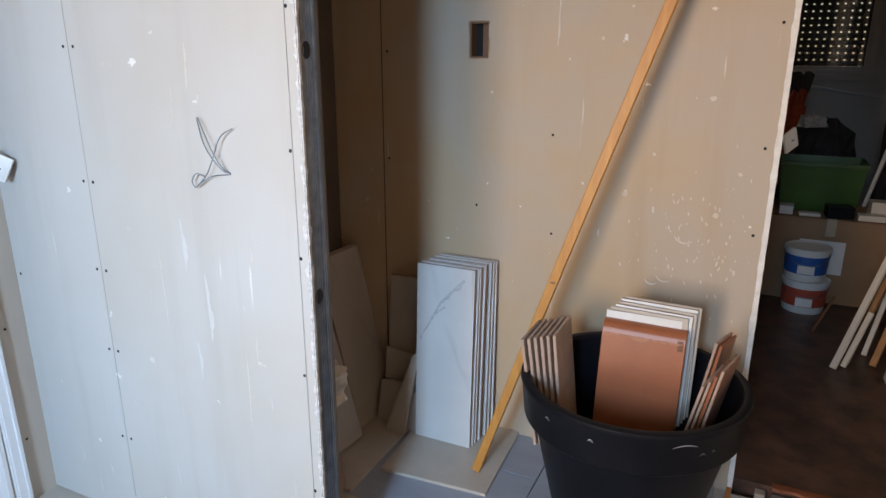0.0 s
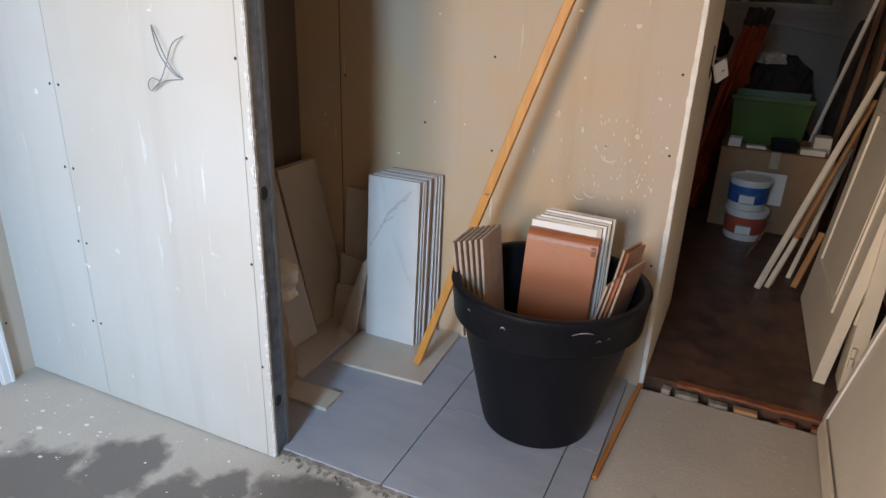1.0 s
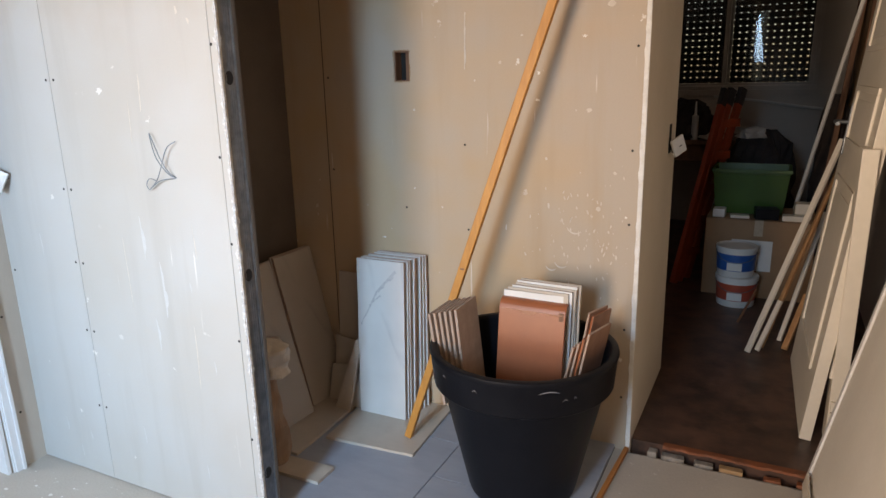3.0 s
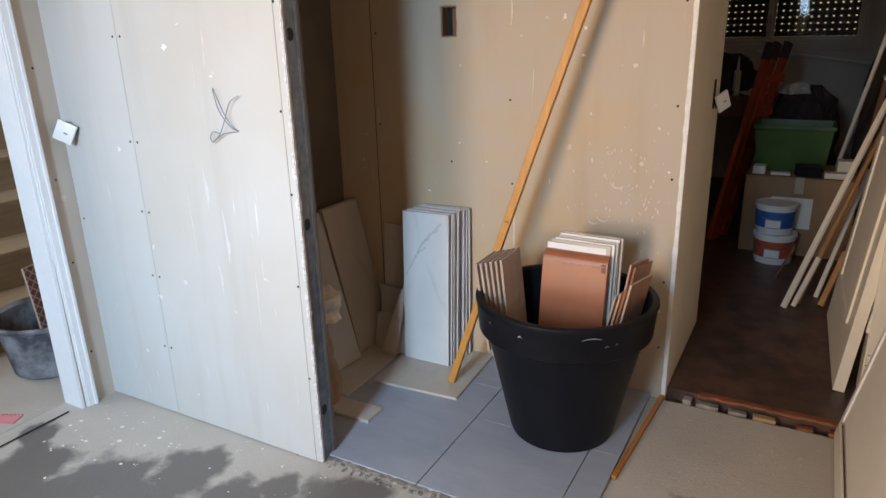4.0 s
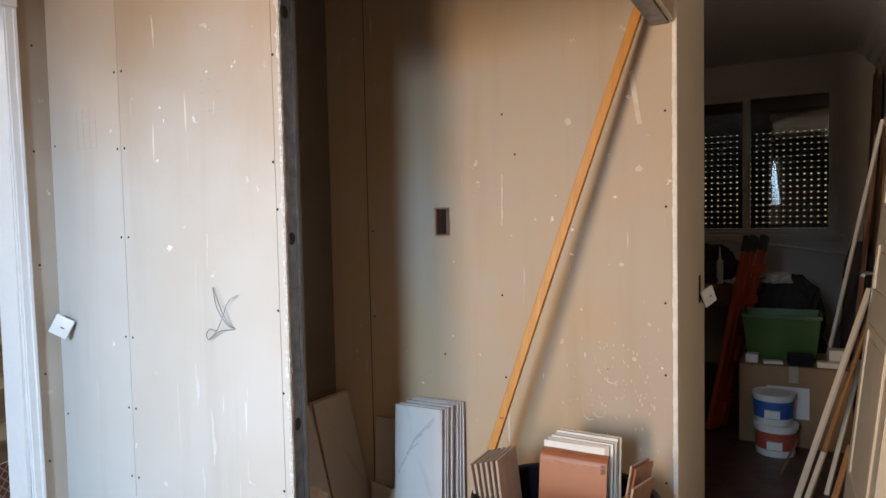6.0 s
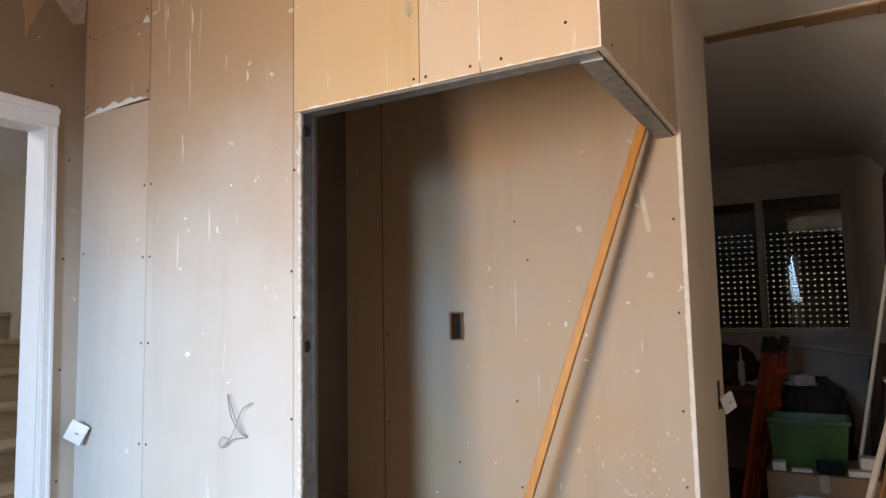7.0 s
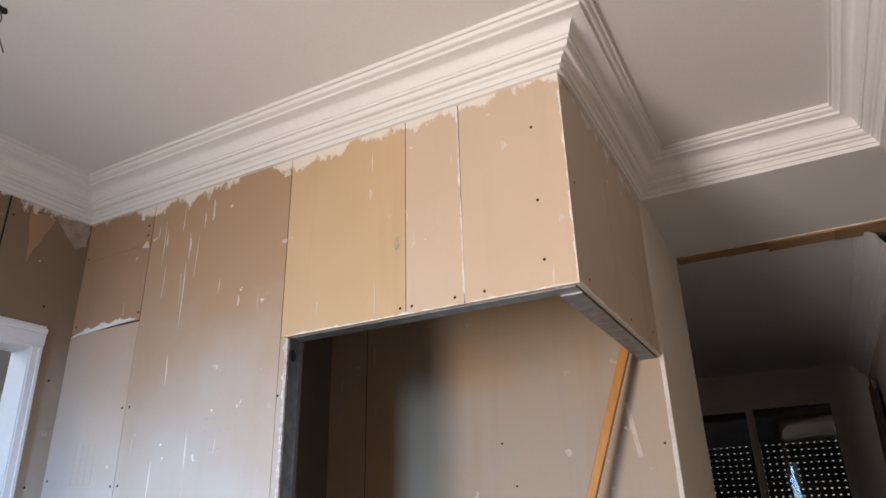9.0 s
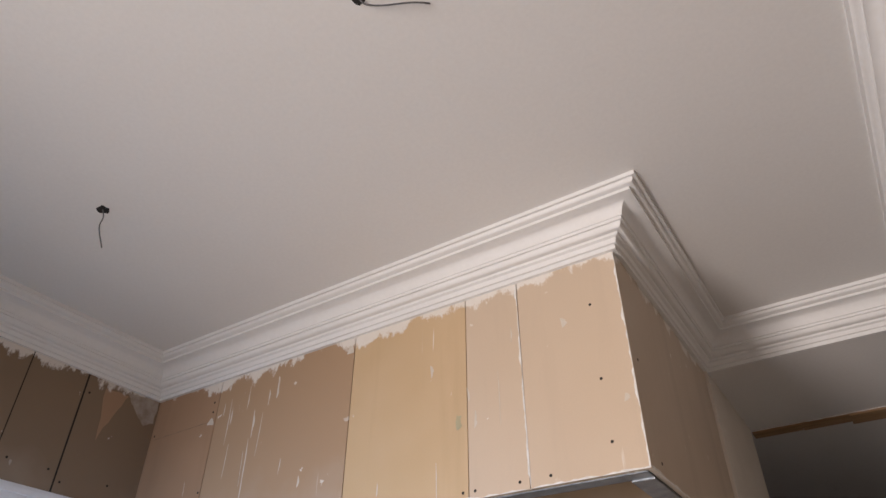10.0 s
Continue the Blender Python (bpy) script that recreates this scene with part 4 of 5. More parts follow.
first = tile_thing("wall_tile", 0.203, 0.618, 0.0095, MARBLE, BISCUIT, pose(-0.128, 0.706, 0.0265, -2.6, 0, 0), "white marble-veined glazed wall tile standing in a stack", "white tile stack")
for i, (dx, dy, dz) in enumerate(((0.004, 0.020, 3.0), (0.007, 0.037, 2.4), (0.012, 0.060, 2.8), (0.010, 0.076, 2.2), (0.017, 0.100, 2.4), (0.021, 0.121, 2.0), (0.026, 0.142, 0.9))):
    copy_thing(first, pose(-0.128 + dx, 0.706 + dy, 0.0265, -dz, 0, -0.4 * (i % 3)))
for a, c, w in (((0.012, -0.0003, 0.36), (0.085, -0.0003, 0.50), 0.007), ((0.085, -0.0003, 0.50), (0.165, -0.0003, 0.585), 0.012), ((0.05, -0.0003, 0.44), (0.10, -0.0003, 0.485), 0.004)):
    bm = bmesh.new()
    ragged(bm, a, c, w, 14, w * 0.7, 0.0002, (0, -1, 0), (0.7, 0, -0.7), 0.0001)
    part("vein", bm, VEIN, first, "soft grey marble vein")
# cream tiles lying flat under the stack
for m, w, d in ((pose(-0.138, 0.487, 0.0148, 0, 0, 3.5), 0.352, 0.375), (pose(-0.515, 0.345, 0.0148, 0, 0, 1.0), 0.352, 0.50)):
    o = thing("flat_tile", m, "cream floor tile lying loose in the recess", "tile", "loose cream tiles")
    part("body", boxes((0, w, 0, d, 0, 0.0085), bev=0.001), CREAMTILE, o)
    part("glaze", boxes((0.001, w - 0.001, 0.001, d - 0.001, 0.0087, 0.0105)), CREAMTILE, o)
o = thing("tile_offcut", pose(-0.2, 0.232, 0.0148, 0, 0, 1.5), "cream tile offcut lying on the grey tiles", "tile")
part("body", boxes((0, 0.21, 0, 0.095, 0, 0.012), bev=0.0012), CREAMTILE, o)
# veined tiles leaning on the side wall
lean = Matrix.Rotation(radians(-13.5), 4, 'Y')
base = tile_thing("leaning_tile", 0.205, 0.615, 0.0095, SHADED_TILE, BISCUIT, pose(-0.318, 0.655, 0.027) @ lean @ pose(0, 0, 0, 0, 0, 84), "veined tile leaning against the side of the recess", "leaning veined tiles")
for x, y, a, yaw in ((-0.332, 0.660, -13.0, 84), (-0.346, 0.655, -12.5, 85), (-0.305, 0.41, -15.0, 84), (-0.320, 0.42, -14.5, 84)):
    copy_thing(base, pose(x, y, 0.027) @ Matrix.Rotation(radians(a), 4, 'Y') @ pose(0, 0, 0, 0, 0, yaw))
tile_thing("leaning_tile", 0.19, 0.515, 0.009, CREAMTILE, BISCUIT, pose(-0.302, 0.815, 0.0265, -5, 0, -1), "beige tile leaning on the back wall", "leaning beige tiles")


def shard(pts, m, glaze, label):
    t = thing("tile_shard", m, label, "tile piece", "broken tile pieces")
    bm = bmesh.new()
    f = bm.faces.new([bm.verts.new((x, 0, z)) for x, z in pts])
    r = bmesh.ops.extrude_face_region(bm, geom=[f])
    bmesh.ops.translate(bm, verts=[v for v in r["geom"] if isinstance(v, bmesh.types.BMVert)], vec=(0, 0.009, 0))
    part("body", bm, glaze, t)


shard([(0, 0), (0.15, 0), (0.15, 0.245), (0.11, 0.250), (0.0, 0.262)], pose(-0.292, 0.772, 0.0265, -6, 0, 0), SHADED_TILE, "broken veined tile piece")
shard([(0, 0), (0.125, 0), (0.12, 0.16), (0.02, 0.150)], pose(-0.300, 0.738, 0.0265, -8, -4, -4), SHADED_TILE, "broken veined tile piece")
shard([(0, 0), (0.075, 0.0), (0.115, 0.315), (0.085, 0.285)], pose(-0.238, 0.690, 0.0265, -9, 0, -6), CREAMTILE, "long pointed beige tile shard")
shard([(0, 0), (0.052, 0), (0.055, 0.145), (0.0, 0.138)], pose(-0.186, 0.722, 0.0265, -7, 4, 4), SHADED_TILE, "small square tile piece")


def crumple(name, m, r, h, material, label, cat, seed, amp=0.35):
    bm = bmesh.new()
    prof = [(0.0, 0.0), (r * 0.9, 0.004)] + [(r * (1.0 - 0.35 * k / 10), h * k / 10) for k in range(1, 10)] + [(r * 0.35, h), (0, h * 0.98)]
    lathe(bm, prof, 40)
    for v in bm.verts:
        if v.co.z > 0.003:
            d = noise.noise(v.co * 14 + Vector((seed, 0, 0))) + 0.6 * noise.noise(v.co * 34 + Vector((0, seed, 0)))
            q = Vector((v.co.x, v.co.y, 0))
            v.co += q * d * amp * 1.6 + Vector((0, 0, d * r * amp * 0.6))
            v.co.z = max(v.co.z, 0.002)
    ob = new(name, mesh_of(name, bm, material))
    ob.matrix_world = m
    return tagged(ob, label, cat)


crumple("paper_sack", pose(-0.22, 0.30, 0.0148, 0, -4, 0), 0.065, 0.33, PAPERBAG, "crumpled brown paper sack beside the stud", "sack", 3.1, 0.16)
crumple("plastic_film", pose(-0.225, 0.33, 0.335, 6, 14, 0), 0.062, 0.12, PLASTICBAG, "crumpled whitish plastic film on the sack", "plastic film", 7.7, 0.3)

# tiles standing in the planter
for i in range(6):
    tile_thing("small_tile", 0.15, 0.30, 0.008, BISCUIT, BISCUIT, pose(0.388 + 0.0125 * i, 0.425 + 0.006 * i, 0.292 + 0.0025 * i) @ Matrix.Rotation(radians(-9 + 0.5 * i), 4, 'Y') @ pose(0, 0, 0, 0, 0, 90), "pinkish tile standing on edge in the planter", "tiles in the planter")
bm = bmesh.new()
tt = thing("terracotta_tile", pose(0.502, 0.552, 0.322, -5, 1.0, 2), "glazed terracotta tile with a rounded worn top edge", "tile")
prof = [(0, 0), (0, 0.262), (0.004, 0.278), (0.012, 0.289), (0.024, 0.295), (0.040, 0.296), (0.040, 0.284), (0.014, 0.27), (0.014, 0)]
ends = [[bm.verts.new((x, y, z)) for y, z in prof] for x in (0.004, 0.216)]
for k in range(len(prof)):
    j = (k + 1) % len(prof)
    bm.faces.new((ends[0][k], ends[0][j], ends[1][j], ends[1][k]))
bm.faces.new(ends[0][::-1]), bm.faces.new(ends[1])
bmesh.ops.bevel(bm, geom=list(bm.edges), offset=0.0012, segments=1, affect='EDGES')
part("body", bm, TERRA, tt, "", True)
bm = bmesh.new()
ragged(bm, (0.008, -0.0008, 0.266), (0.212, -0.0008, 0.266), 0.008, 60, 0.008, 0.0004, (0, -1, 0), (0, 0, -1), 0.0002, True)
part("worn_edge", bm, WORN, tt, "pale worn line below the rounded edge")
part("chip", boxes((0.196, 0.21, -0.0012, 0.006, 0.245, 0.272), bev=0.002), BROWNWOOD, tt, "dark chipped spot")
tile_thing("small_tile", 0.195, 0.31, 0.0085, PVC, CREAMTILE, pose(0.508, 0.5945, 0.324, -4, 0.5, 1), "short white glazed tile standing in the planter", "tiles in the planter")
for i, (x, y, h) in enumerate(((0.530, 0.607, 0.330), (0.538, 0.618, 0.335), (0.544, 0.630, 0.340), (0.549, 0.641, 0.345), (0.555, 0.653, 0.348))):
    tile_thing("small_tile", 0.200, 0.31, 0.0085, PVC if i % 2 else CREAMTILE, BISCUIT if i % 2 else CREAMTILE, pose(x - 0.012, y, h, -4, 0.4 * (i % 3), -2), "white glazed tile standing in the planter", "tiles in the planter")
for i, (x, y, z, a, yaw, hh, w) in enumerate(((0.735, 0.470, 0.315, 12, 78, 0.222, 0.12), (0.747, 0.478, 0.316, 12, 80, 0.232, 0.13), (0.759, 0.486, 0.318, 11.5, 79, 0.243, 0.13), (0.772, 0.494, 0.319, 11, 77, 0.255, 0.14), (0.752, 0.585, 0.322, 9, 74, 0.282, 0.11), (0.764, 0.592, 0.322, 9, 74, 0.272, 0.11))):
    tile_thing("small_tile", w, hh, 0.007, BROWNTILE, TERRA if i % 3 == 2 else BISCUIT, pose(x, y, z) @ Matrix.Rotation(radians(a), 4, 'Y') @ pose(0, 0, 0, 0, 0, yaw), "reddish-brown tile leaning on the planter rim", "tiles in the planter")

# cut-out box in the back wall
o = thing("wall_box", pose(0.014, YB + 0.004, 1.334), "brown flush box opening in the plasterboard", "wall box")
part("back", boxes((-0.030, 0.030, 0.042, 0.050, -0.052, 0.052)), BLACKHOLE, o, "dark hollow behind the board")
part("shell", boxes((-0.0305, -0.0265, 0.0, 0.0415, -0.052, 0.052), (-0.026, 0.0305, 0.0, 0.0415, -0.0525, -0.0485), (-0.026, 0.0305, 0.0, 0.0415, 0.0485, 0.0525)), BROWNWOOD, o)
part("batten_edge", boxes((0.002, 0.024, 0.024, 0.0415, -0.048, 0.048), bev=0.001), BROWNWOOD, o, "reddish wooden edge inside the opening")
bm = bmesh.new()
for a, b, side in (((-0.0315, -0.0046, -0.053), (-0.0315, -0.0046, 0.053), (-1, 0, 0)), ((0.0315, -0.0046, -0.053), (0.0315, -0.0046, 0.053), (1, 0, 0)), ((-0.0315, -0.0046, 0.053), (0.0315, -0.0046, 0.053), (0, 0, 1)), ((-0.0315, -0.0046, -0.053), (0.0315, -0.0046, -0.053), (0, 0, -1))):
    ragged(bm, a, b, 0.0022, 26, 0.0024, 0.0004, (0, -1, 0), side, 0.0006)
part("torn_rim", bm, RAWWOOD, o, "torn brown paper rim")

# wire tails and loose sockets
o = thing("wire_tail", pose(-0.23, 0, 1.08), "thin blue and grey wires sticking out of the wall", "wire")
for pts in (((-0.044, -0.004, 0.077), (-0.022, -0.014, 0.031), (0.0, -0.016, 0.0), (0.022, -0.010, -0.026), (0.036, 0.002, -0.034)),
            ((0.058, -0.010, 0.065), (0.030, -0.018, 0.046), (0.002, -0.018, -0.005), (-0.022, -0.016, -0.041), (-0.058, -0.012, -0.069)),
            ((-0.044, -0.004, 0.077), (-0.032, -0.012, 0.080), (0.006, -0.020, 0.016), (0.024, -0.012, -0.020), (0.036, 0.002, -0.036)),
            ((0.034, 0.0, -0.036), (-0.007, -0.014, -0.041), (-0.036, -0.018, -0.057), (-0.058, -0.014, -0.069), (-0.066, -0.014, -0.055), (-0.050, -0.016, -0.038), (-0.030, -0.012, -0.043))):
    bm = bmesh.new()
    tube(bm, curve_pts(pts), 0.0013, 6)
    part("wire", bm, WIRE, o, "", True)


def loose_socket(m, wires, label):
    o = thing("loose_socket", m, label, "socket")
    part("plate", boxes((-0.032, 0.032, -0.005, 0.005, -0.034, 0.034), bev=0.004), PVC, o, "", True)
    part("back", boxes((-0.022, 0.022, 0.0055, 0.022, -0.022, 0.022), bev=0.002), BLACK, o)
    part("slot", boxes((-0.001, 0.012, -0.0062, -0.0052, -0.004, 0.0)), GROUT, o)
    for w in wires:
        bm = bmesh.new()
        tube(bm, curve_pts(w), 0.0014, 6)
        part("wire", bm, GROUT, o, "", True)


loose_socket(pose(-0.955, -0.035, 1.012, 0, 28, 32), (((0.02, 0.02, 0.01), (0.05, 0.03, 0.045), (0.03, 0.045, 0.05), (0.02, 0.03, 0.02)), ((0.015, 0.02, 0.0), (0.055, 0.025, 0.04), (0.045, 0.05, 0.03))), "white socket plate hanging loose on its wires")
part("socket_cutout", boxes((0.8795, 0.8806, 1.39, 1.45, 0.99, 1.10)), BLACKHOLE, bpy.data.objects["wall_jamb"], "dark socket cut-out")
loose_socket(pose(0.915, 1.40, 1.02, 0, -24, 55), (((-0.02, 0.02, 0.01), (-0.03, 0.03, 0.05), (-0.043, 0.0, 0.06)),), "white socket plate hanging loose beside the doorway")

# ceiling outlets
for x, y, r, pts in ((-0.32, -0.787, 0.024, ((0, 0, 0.0), (0.012, 0.004, -0.03), (0.03, -0.004, -0.08), (0.055, 0.01, -0.15))), (0.712, -0.915, 0.018, ((0.0, 0, 0), (0.01, 0.012, -0.012), (0.04, 0.030, -0.016), (0.085, 0.052, -0.016), (0.105, 0.068, -0.012), (0.115, 0.085, -0.002)))):
    o = thing("ceiling_outlet", pose(x, y, ZC), "dark ceiling hole with a bare wire hanging from it", "wire outlet", "ceiling outlets")
    bm = bmesh.new()
    bm.faces.new([bm.verts.new((r * rng.uniform(0.7, 1.1) * math.cos(k * 0.42), 0.75 * r * rng.uniform(0.7, 1.1) * math.sin(k * 0.42), -0.0008)) for k in range(15)])
    part("hole", bm, BLACKHOLE, o)
    bm = bmesh.new()
    tube(bm, curve_pts(pts), 0.0018, 6)
    part("wire", bm, GROUT, o, "", True)

# broken lintel batten under the ceiling
bm = bmesh.new()
for x0, x1, dz in ((0.88, 1.075, 0.0), (1.0752, 1.26, 0.003), (1.2602, 1.52, -0.002), (1.5202, 1.80, 0.002)):
    box(bm, x0, x1, 1.577, 1.642 + 0.088 * ((x0 + x1) / 2 - 0.88), 2.543 + dz, 2.60, 0.003)
struct("trim", bm, RAWWOOD, "splintered tan wooden batten left under the ceiling")
bm = bmesh.new()
ragged(bm, (0.88, 1.576, 2.5545), (1.8, 1.576, 2.5545), 0.010, 70, 0.012, 0.002, (0, 0, -1), (0, 1, 0), 0.004)
struct("trim_plaster", bm, CORE, "broken white plaster edge along the lowered ceiling")


# ---- right side: door, frame, leaning panels ----
def panel_door(m):
    t = thing("panel_door", m, "cream painted panel door leaning open, with a metal handle", "door")
    W, Hh, T = 0.735, 1.95, 0.038
    part("leaf", boxes((0, T, 0, W, 0, Hh), bev=0.002), CREAM, t)
    for y0, y1, z0, z1 in ((0.11, W - 0.11, 0.22, 0.86), (0.11, W - 0.11, 0.98, 1.20), (0.11, W - 0.11, 1.32, 1.84)):
        bm = bmesh.new()
        for a, b, c, d in ((y0, y1, z0, z0 + 0.022), (y0, y1, z1 - 0.022, z1), (y0, y0 + 0.022, z0 + 0.022, z1 - 0.022), (y1 - 0.022, y1, z0 + 0.022, z1 - 0.022)):
            box(bm, -0.008, 0.001, a, b, c, d, 0.003)
        part("moulding", bm, CREAM, t)
        part("raised_panel", boxes((-0.004, 0.001, y0 + 0.05, y1 - 0.05, z0 + 0.05, z1 - 0.05), bev=0.002), CREAM, t)
    h = part("handle_plate", boxes((-0.006, 0.0, W - 0.075, W - 0.04, 0.93, 1.13), bev=0.002), ZINC, t)
    bm = bmesh.new()
    tube(bm, curve_pts(((-0.004, W - 0.058, 1.055), (-0.04, W - 0.058, 1.055), (-0.05, W - 0.075, 1.055), (-0.05, W - 0.16, 1.052))), 0.008, 10)
    part("handle", bm, ZINC, h, "metal lever handle", True)
    for z in (0.25, 1.78):
        bm = bmesh.new()
        lathe(bm, [(0, 0), (0.007, 0.001), (0.007, 0.075), (0, 0.076)], 12)
        part("hinge", bm, CREAM, t, "", True, pose(T + 0.010, -0.008, z))


panel_door(pose(1.412, 1.148, 0.034, 0, 5.8, 1.6))
door_2 = struct("door_2", boxes((1.488, 1.5345, 1.142, 1.238, 0.03, 1.05), (1.488, 1.5345, 1.128, 1.1415, 0.03, 1.05), bev=0.002), CREAM, "cream painted door frame post")
part("hinge", boxes((1.492, 1.506, 1.112, 1.1275, 0.13, 0.165), (1.492, 1.506, 1.112, 1.1275, 0.17, 0.205), bev=0.003), CREAM, door_2)


def lean_panel(y0, y1, m, label):
    t = thing("white_panel", m, label, "panel", "white panels leaning on the wall")
    part("sheet", boxes((0.0, 0.028, 0, y1 - y0, 0.0, 0.98), bev=0.003), WHITE, t)
    part("edge_strip", boxes((-0.008, -0.0005, (y1 - y0) - 0.03, y1 - y0, 0.0, 0.98), bev=0.003), GLOSS, t)
    part("bottom_strip", boxes((-0.016, -0.0085, 0.01, y1 - y0 - 0.04, 0.0, 0.05), bev=0.002), CREAM, t)


for y0, y1 in ((0.10, 0.93), (-0.75, 0.09)):
    lean_panel(y0, y1, pose(1.435, y0, 0.002 if y0 > 0 else 0.002) @ Matrix.Rotation(radians(11.5), 4, 'Y'), "white flat panel with a bright edge strip leaning on the wall")

# ---- storage room ----
def pail(z, r, h, band, label, dx):
    t = thing("paint_pail", pose(1.118 + dx, 2.615, z), label, "pail", "stacked paint pails")
    bm = bmesh.new()
    lathe(bm, [(0, 0), (r * 0.90, 0), (r * 0.92, 0.005), (r, h - 0.012), (r, h - 0.010)], 40)
    part("body", bm, PVC, t, "", True)
    bm = bmesh.new()
    lathe(bm, [(r, h - 0.022), (r + 0.006, h - 0.021), (r + 0.006, h - 0.002), (r + 0.002, h), (r - 0.008, h), (r - 0.012, h - 0.004), (0, h - 0.004)], 40)
    part("lid", bm, PVC, t, "", True)
    bm = bmesh.new()
    z0, z1 = h * 0.22, h * 0.78
    k = lambda q: r * (0.92 + 0.08 * (q - 0.005) / (h - 0.017)) + 0.0012
    lathe(bm, [(k(z0), z0), (k(z1), z1)], 40)
    part("label_band", bm, band, t, "coloured label band", True)
    bm = bmesh.new()
    tube(bm, [(k(0.1) * 1.02 * math.cos(a), k(0.1) * 1.02 * math.sin(a) , h - 0.03 - 0.05 * math.sin((a - math.pi) % math.pi)) for a in [math.pi + 0.1 * q for q in range(32)]], 0.0022, 6)
    part("handle", bm, ZINC, t, "thin wire handle", True)
    part("label_patch", boxes((-0.04, 0.035, -k(h * 0.4) - 0.003, -k(h * 0.4) + 0.006, h * 0.25, h * 0.5)), PVC, t, "white label patch")


pail(0.0305, 0.106, 0.168, RED, "white plastic pail with a red label, under another pail", 0.0)
pail(0.1990, 0.102, 0.165, BLUE, "white plastic pail with a blue label, on another pail", -0.012)

# pencil scribbles on the front board
bm = bmesh.new()
for z, n in ((1.762, 5), (1.725, 6), (1.672, 3)):
    for k in range(n):
        x = -0.30 + 0.03 * k + rng.uniform(0, 0.006)
        box(bm, x, x + rng.uniform(0.010, 0.022), -0.0006, -0.0001, z + rng.uniform(-0.006, 0.0), z + rng.uniform(0.001, 0.003))
for k in range(4):
    box(bm, -0.875 + 0.032 * k, -0.874 + 0.032 * k, -0.0006, -0.0001, 1.60, 1.73)
    box(bm, -0.88, -0.775, -0.0006, -0.0001, 1.60 + 0.04 * k, 1.601 + 0.04 * k)
part("pencil_marks", bm, PENCIL, wall_front, "faint pencil scribbles")
t = thing("cardboard_box", pose(0.925, 2.745, 0.0305), "large brown cardboard box with a white sheet on its side", "box")
part("carton", boxes((0, 0.56, 0, 0.45, 0, 0.445), bev=0.004), CARTON, t)
for x0, x1 in ((0.0, 0.2775), (0.2825, 0.56)):
    part("flap", boxes((x0, x1, -0.002, 0.452, 0.4455, 0.449), bev=0.001), CARTON, t)
part("tape", boxes((0.255, 0.30, -0.003, 0.4505, 0.36, 0.4497)), PALEWOOD, t, "pale packing tape")
part("sheet", boxes((0.145, 0.355, -0.003, -0.0012, 0.16, 0.335)), PVC, t, "white paper sheet")
for x, y, w, d, h, m_, lab in ((0.955, 2.775, 0.065, 0.09, 0.045, PVC, "small white box"), (1.18, 2.76, 0.12, 0.10, 0.06, BLACK, "small black case"), (1.315, 2.765, 0.12, 0.07, 0.03, CREAM, "pale small packet"), (1.375, 2.85, 0.085, 0.09, 0.085, CREAM, "pale small packet"), (1.05, 2.765, 0.10, 0.06, 0.016, CREAM, "flat pale packet")):
    o = thing("small_box", pose(x, y, 0.481, 0, 0, rng.uniform(-8, 8)), lab + " lying on the cardboard box", "box", "small things on the box")
    part("carton", boxes((0, w, 0, d, 0, h), bev=0.004), m_, o)
t = thing("storage_bin", pose(0.935, 2.885, 0.482), "green plastic storage bin on the cardboard box", "bin")
bm = bmesh.new()
rows = []
for s, z in ((0.022, 0.05), (0.0, 0.285), (-0.010, 0.29), (-0.010, 0.312), (0.006, 0.312), (0.026, 0.06)):
    rows.append([bm.verts.new(p) for p in ((s, s, z), (0.40 - s, s, z), (0.40 - s, 0.28 - s, z), (s, 0.28 - s, z))])
for a, b in zip(rows, rows[1:]):
    for k in range(4):
        bm.faces.new((a[k], a[(k + 1) % 4], b[(k + 1) % 4], b[k]))
bm.faces.new(rows[0][::-1]), bm.faces.new(rows[-1])
bmesh.ops.bevel(bm, geom=list(bm.edges), offset=0.004, segments=2, affect='EDGES')
bmesh.ops.translate(bm, verts=bm.verts, vec=(0, 0, -0.048))
part("tub", bm, GREEN, t, "", True)


def ladder():
    t = thing("step_ladder", pose(0.0, 0.0, 0.0), "folded red-orange step ladder leaning in the storage room", "ladder")
    for dx, dy in ((0.0, 0.0), (0.036, 0.05), (0.092, 0.14)):
        bm = bmesh.new()
        a, b = (0.755 + dx * 0.6, 2.86 + dy, 0.032), (0.935 + dx, 3.26 + dy, 1.17)
        beam_between(bm, a, b, 0.028, 0.055, 0.004)
        rail = part("stile", bm, ORANGE, t)
        bm = bmesh.new()
        beam_between(bm, Vector(b) - (Vector(b) - Vector(a)) * 0.075, Vector(b) + (Vector(b) - Vector(a)) * 0.012, 0.033, 0.06, 0.004)
        part("end_cap", bm, DARKCLOTH, rail, "dark plastic end cap")
    for k in range(5):
        f = 0.15 + 0.17 * k
        p = Vector((0.755, 2.86, 0.032)).lerp(Vector((0.935, 3.26, 1.17)), f)
        q = Vector((0.833, 3.02, 0.032)).lerp(Vector((1.065, 3.42, 1.17)), f)
        bm = bmesh.new()
        beam_between(bm, p, q, 0.02, 0.05, 0.002)
        part("step", bm, ORANGE, t)


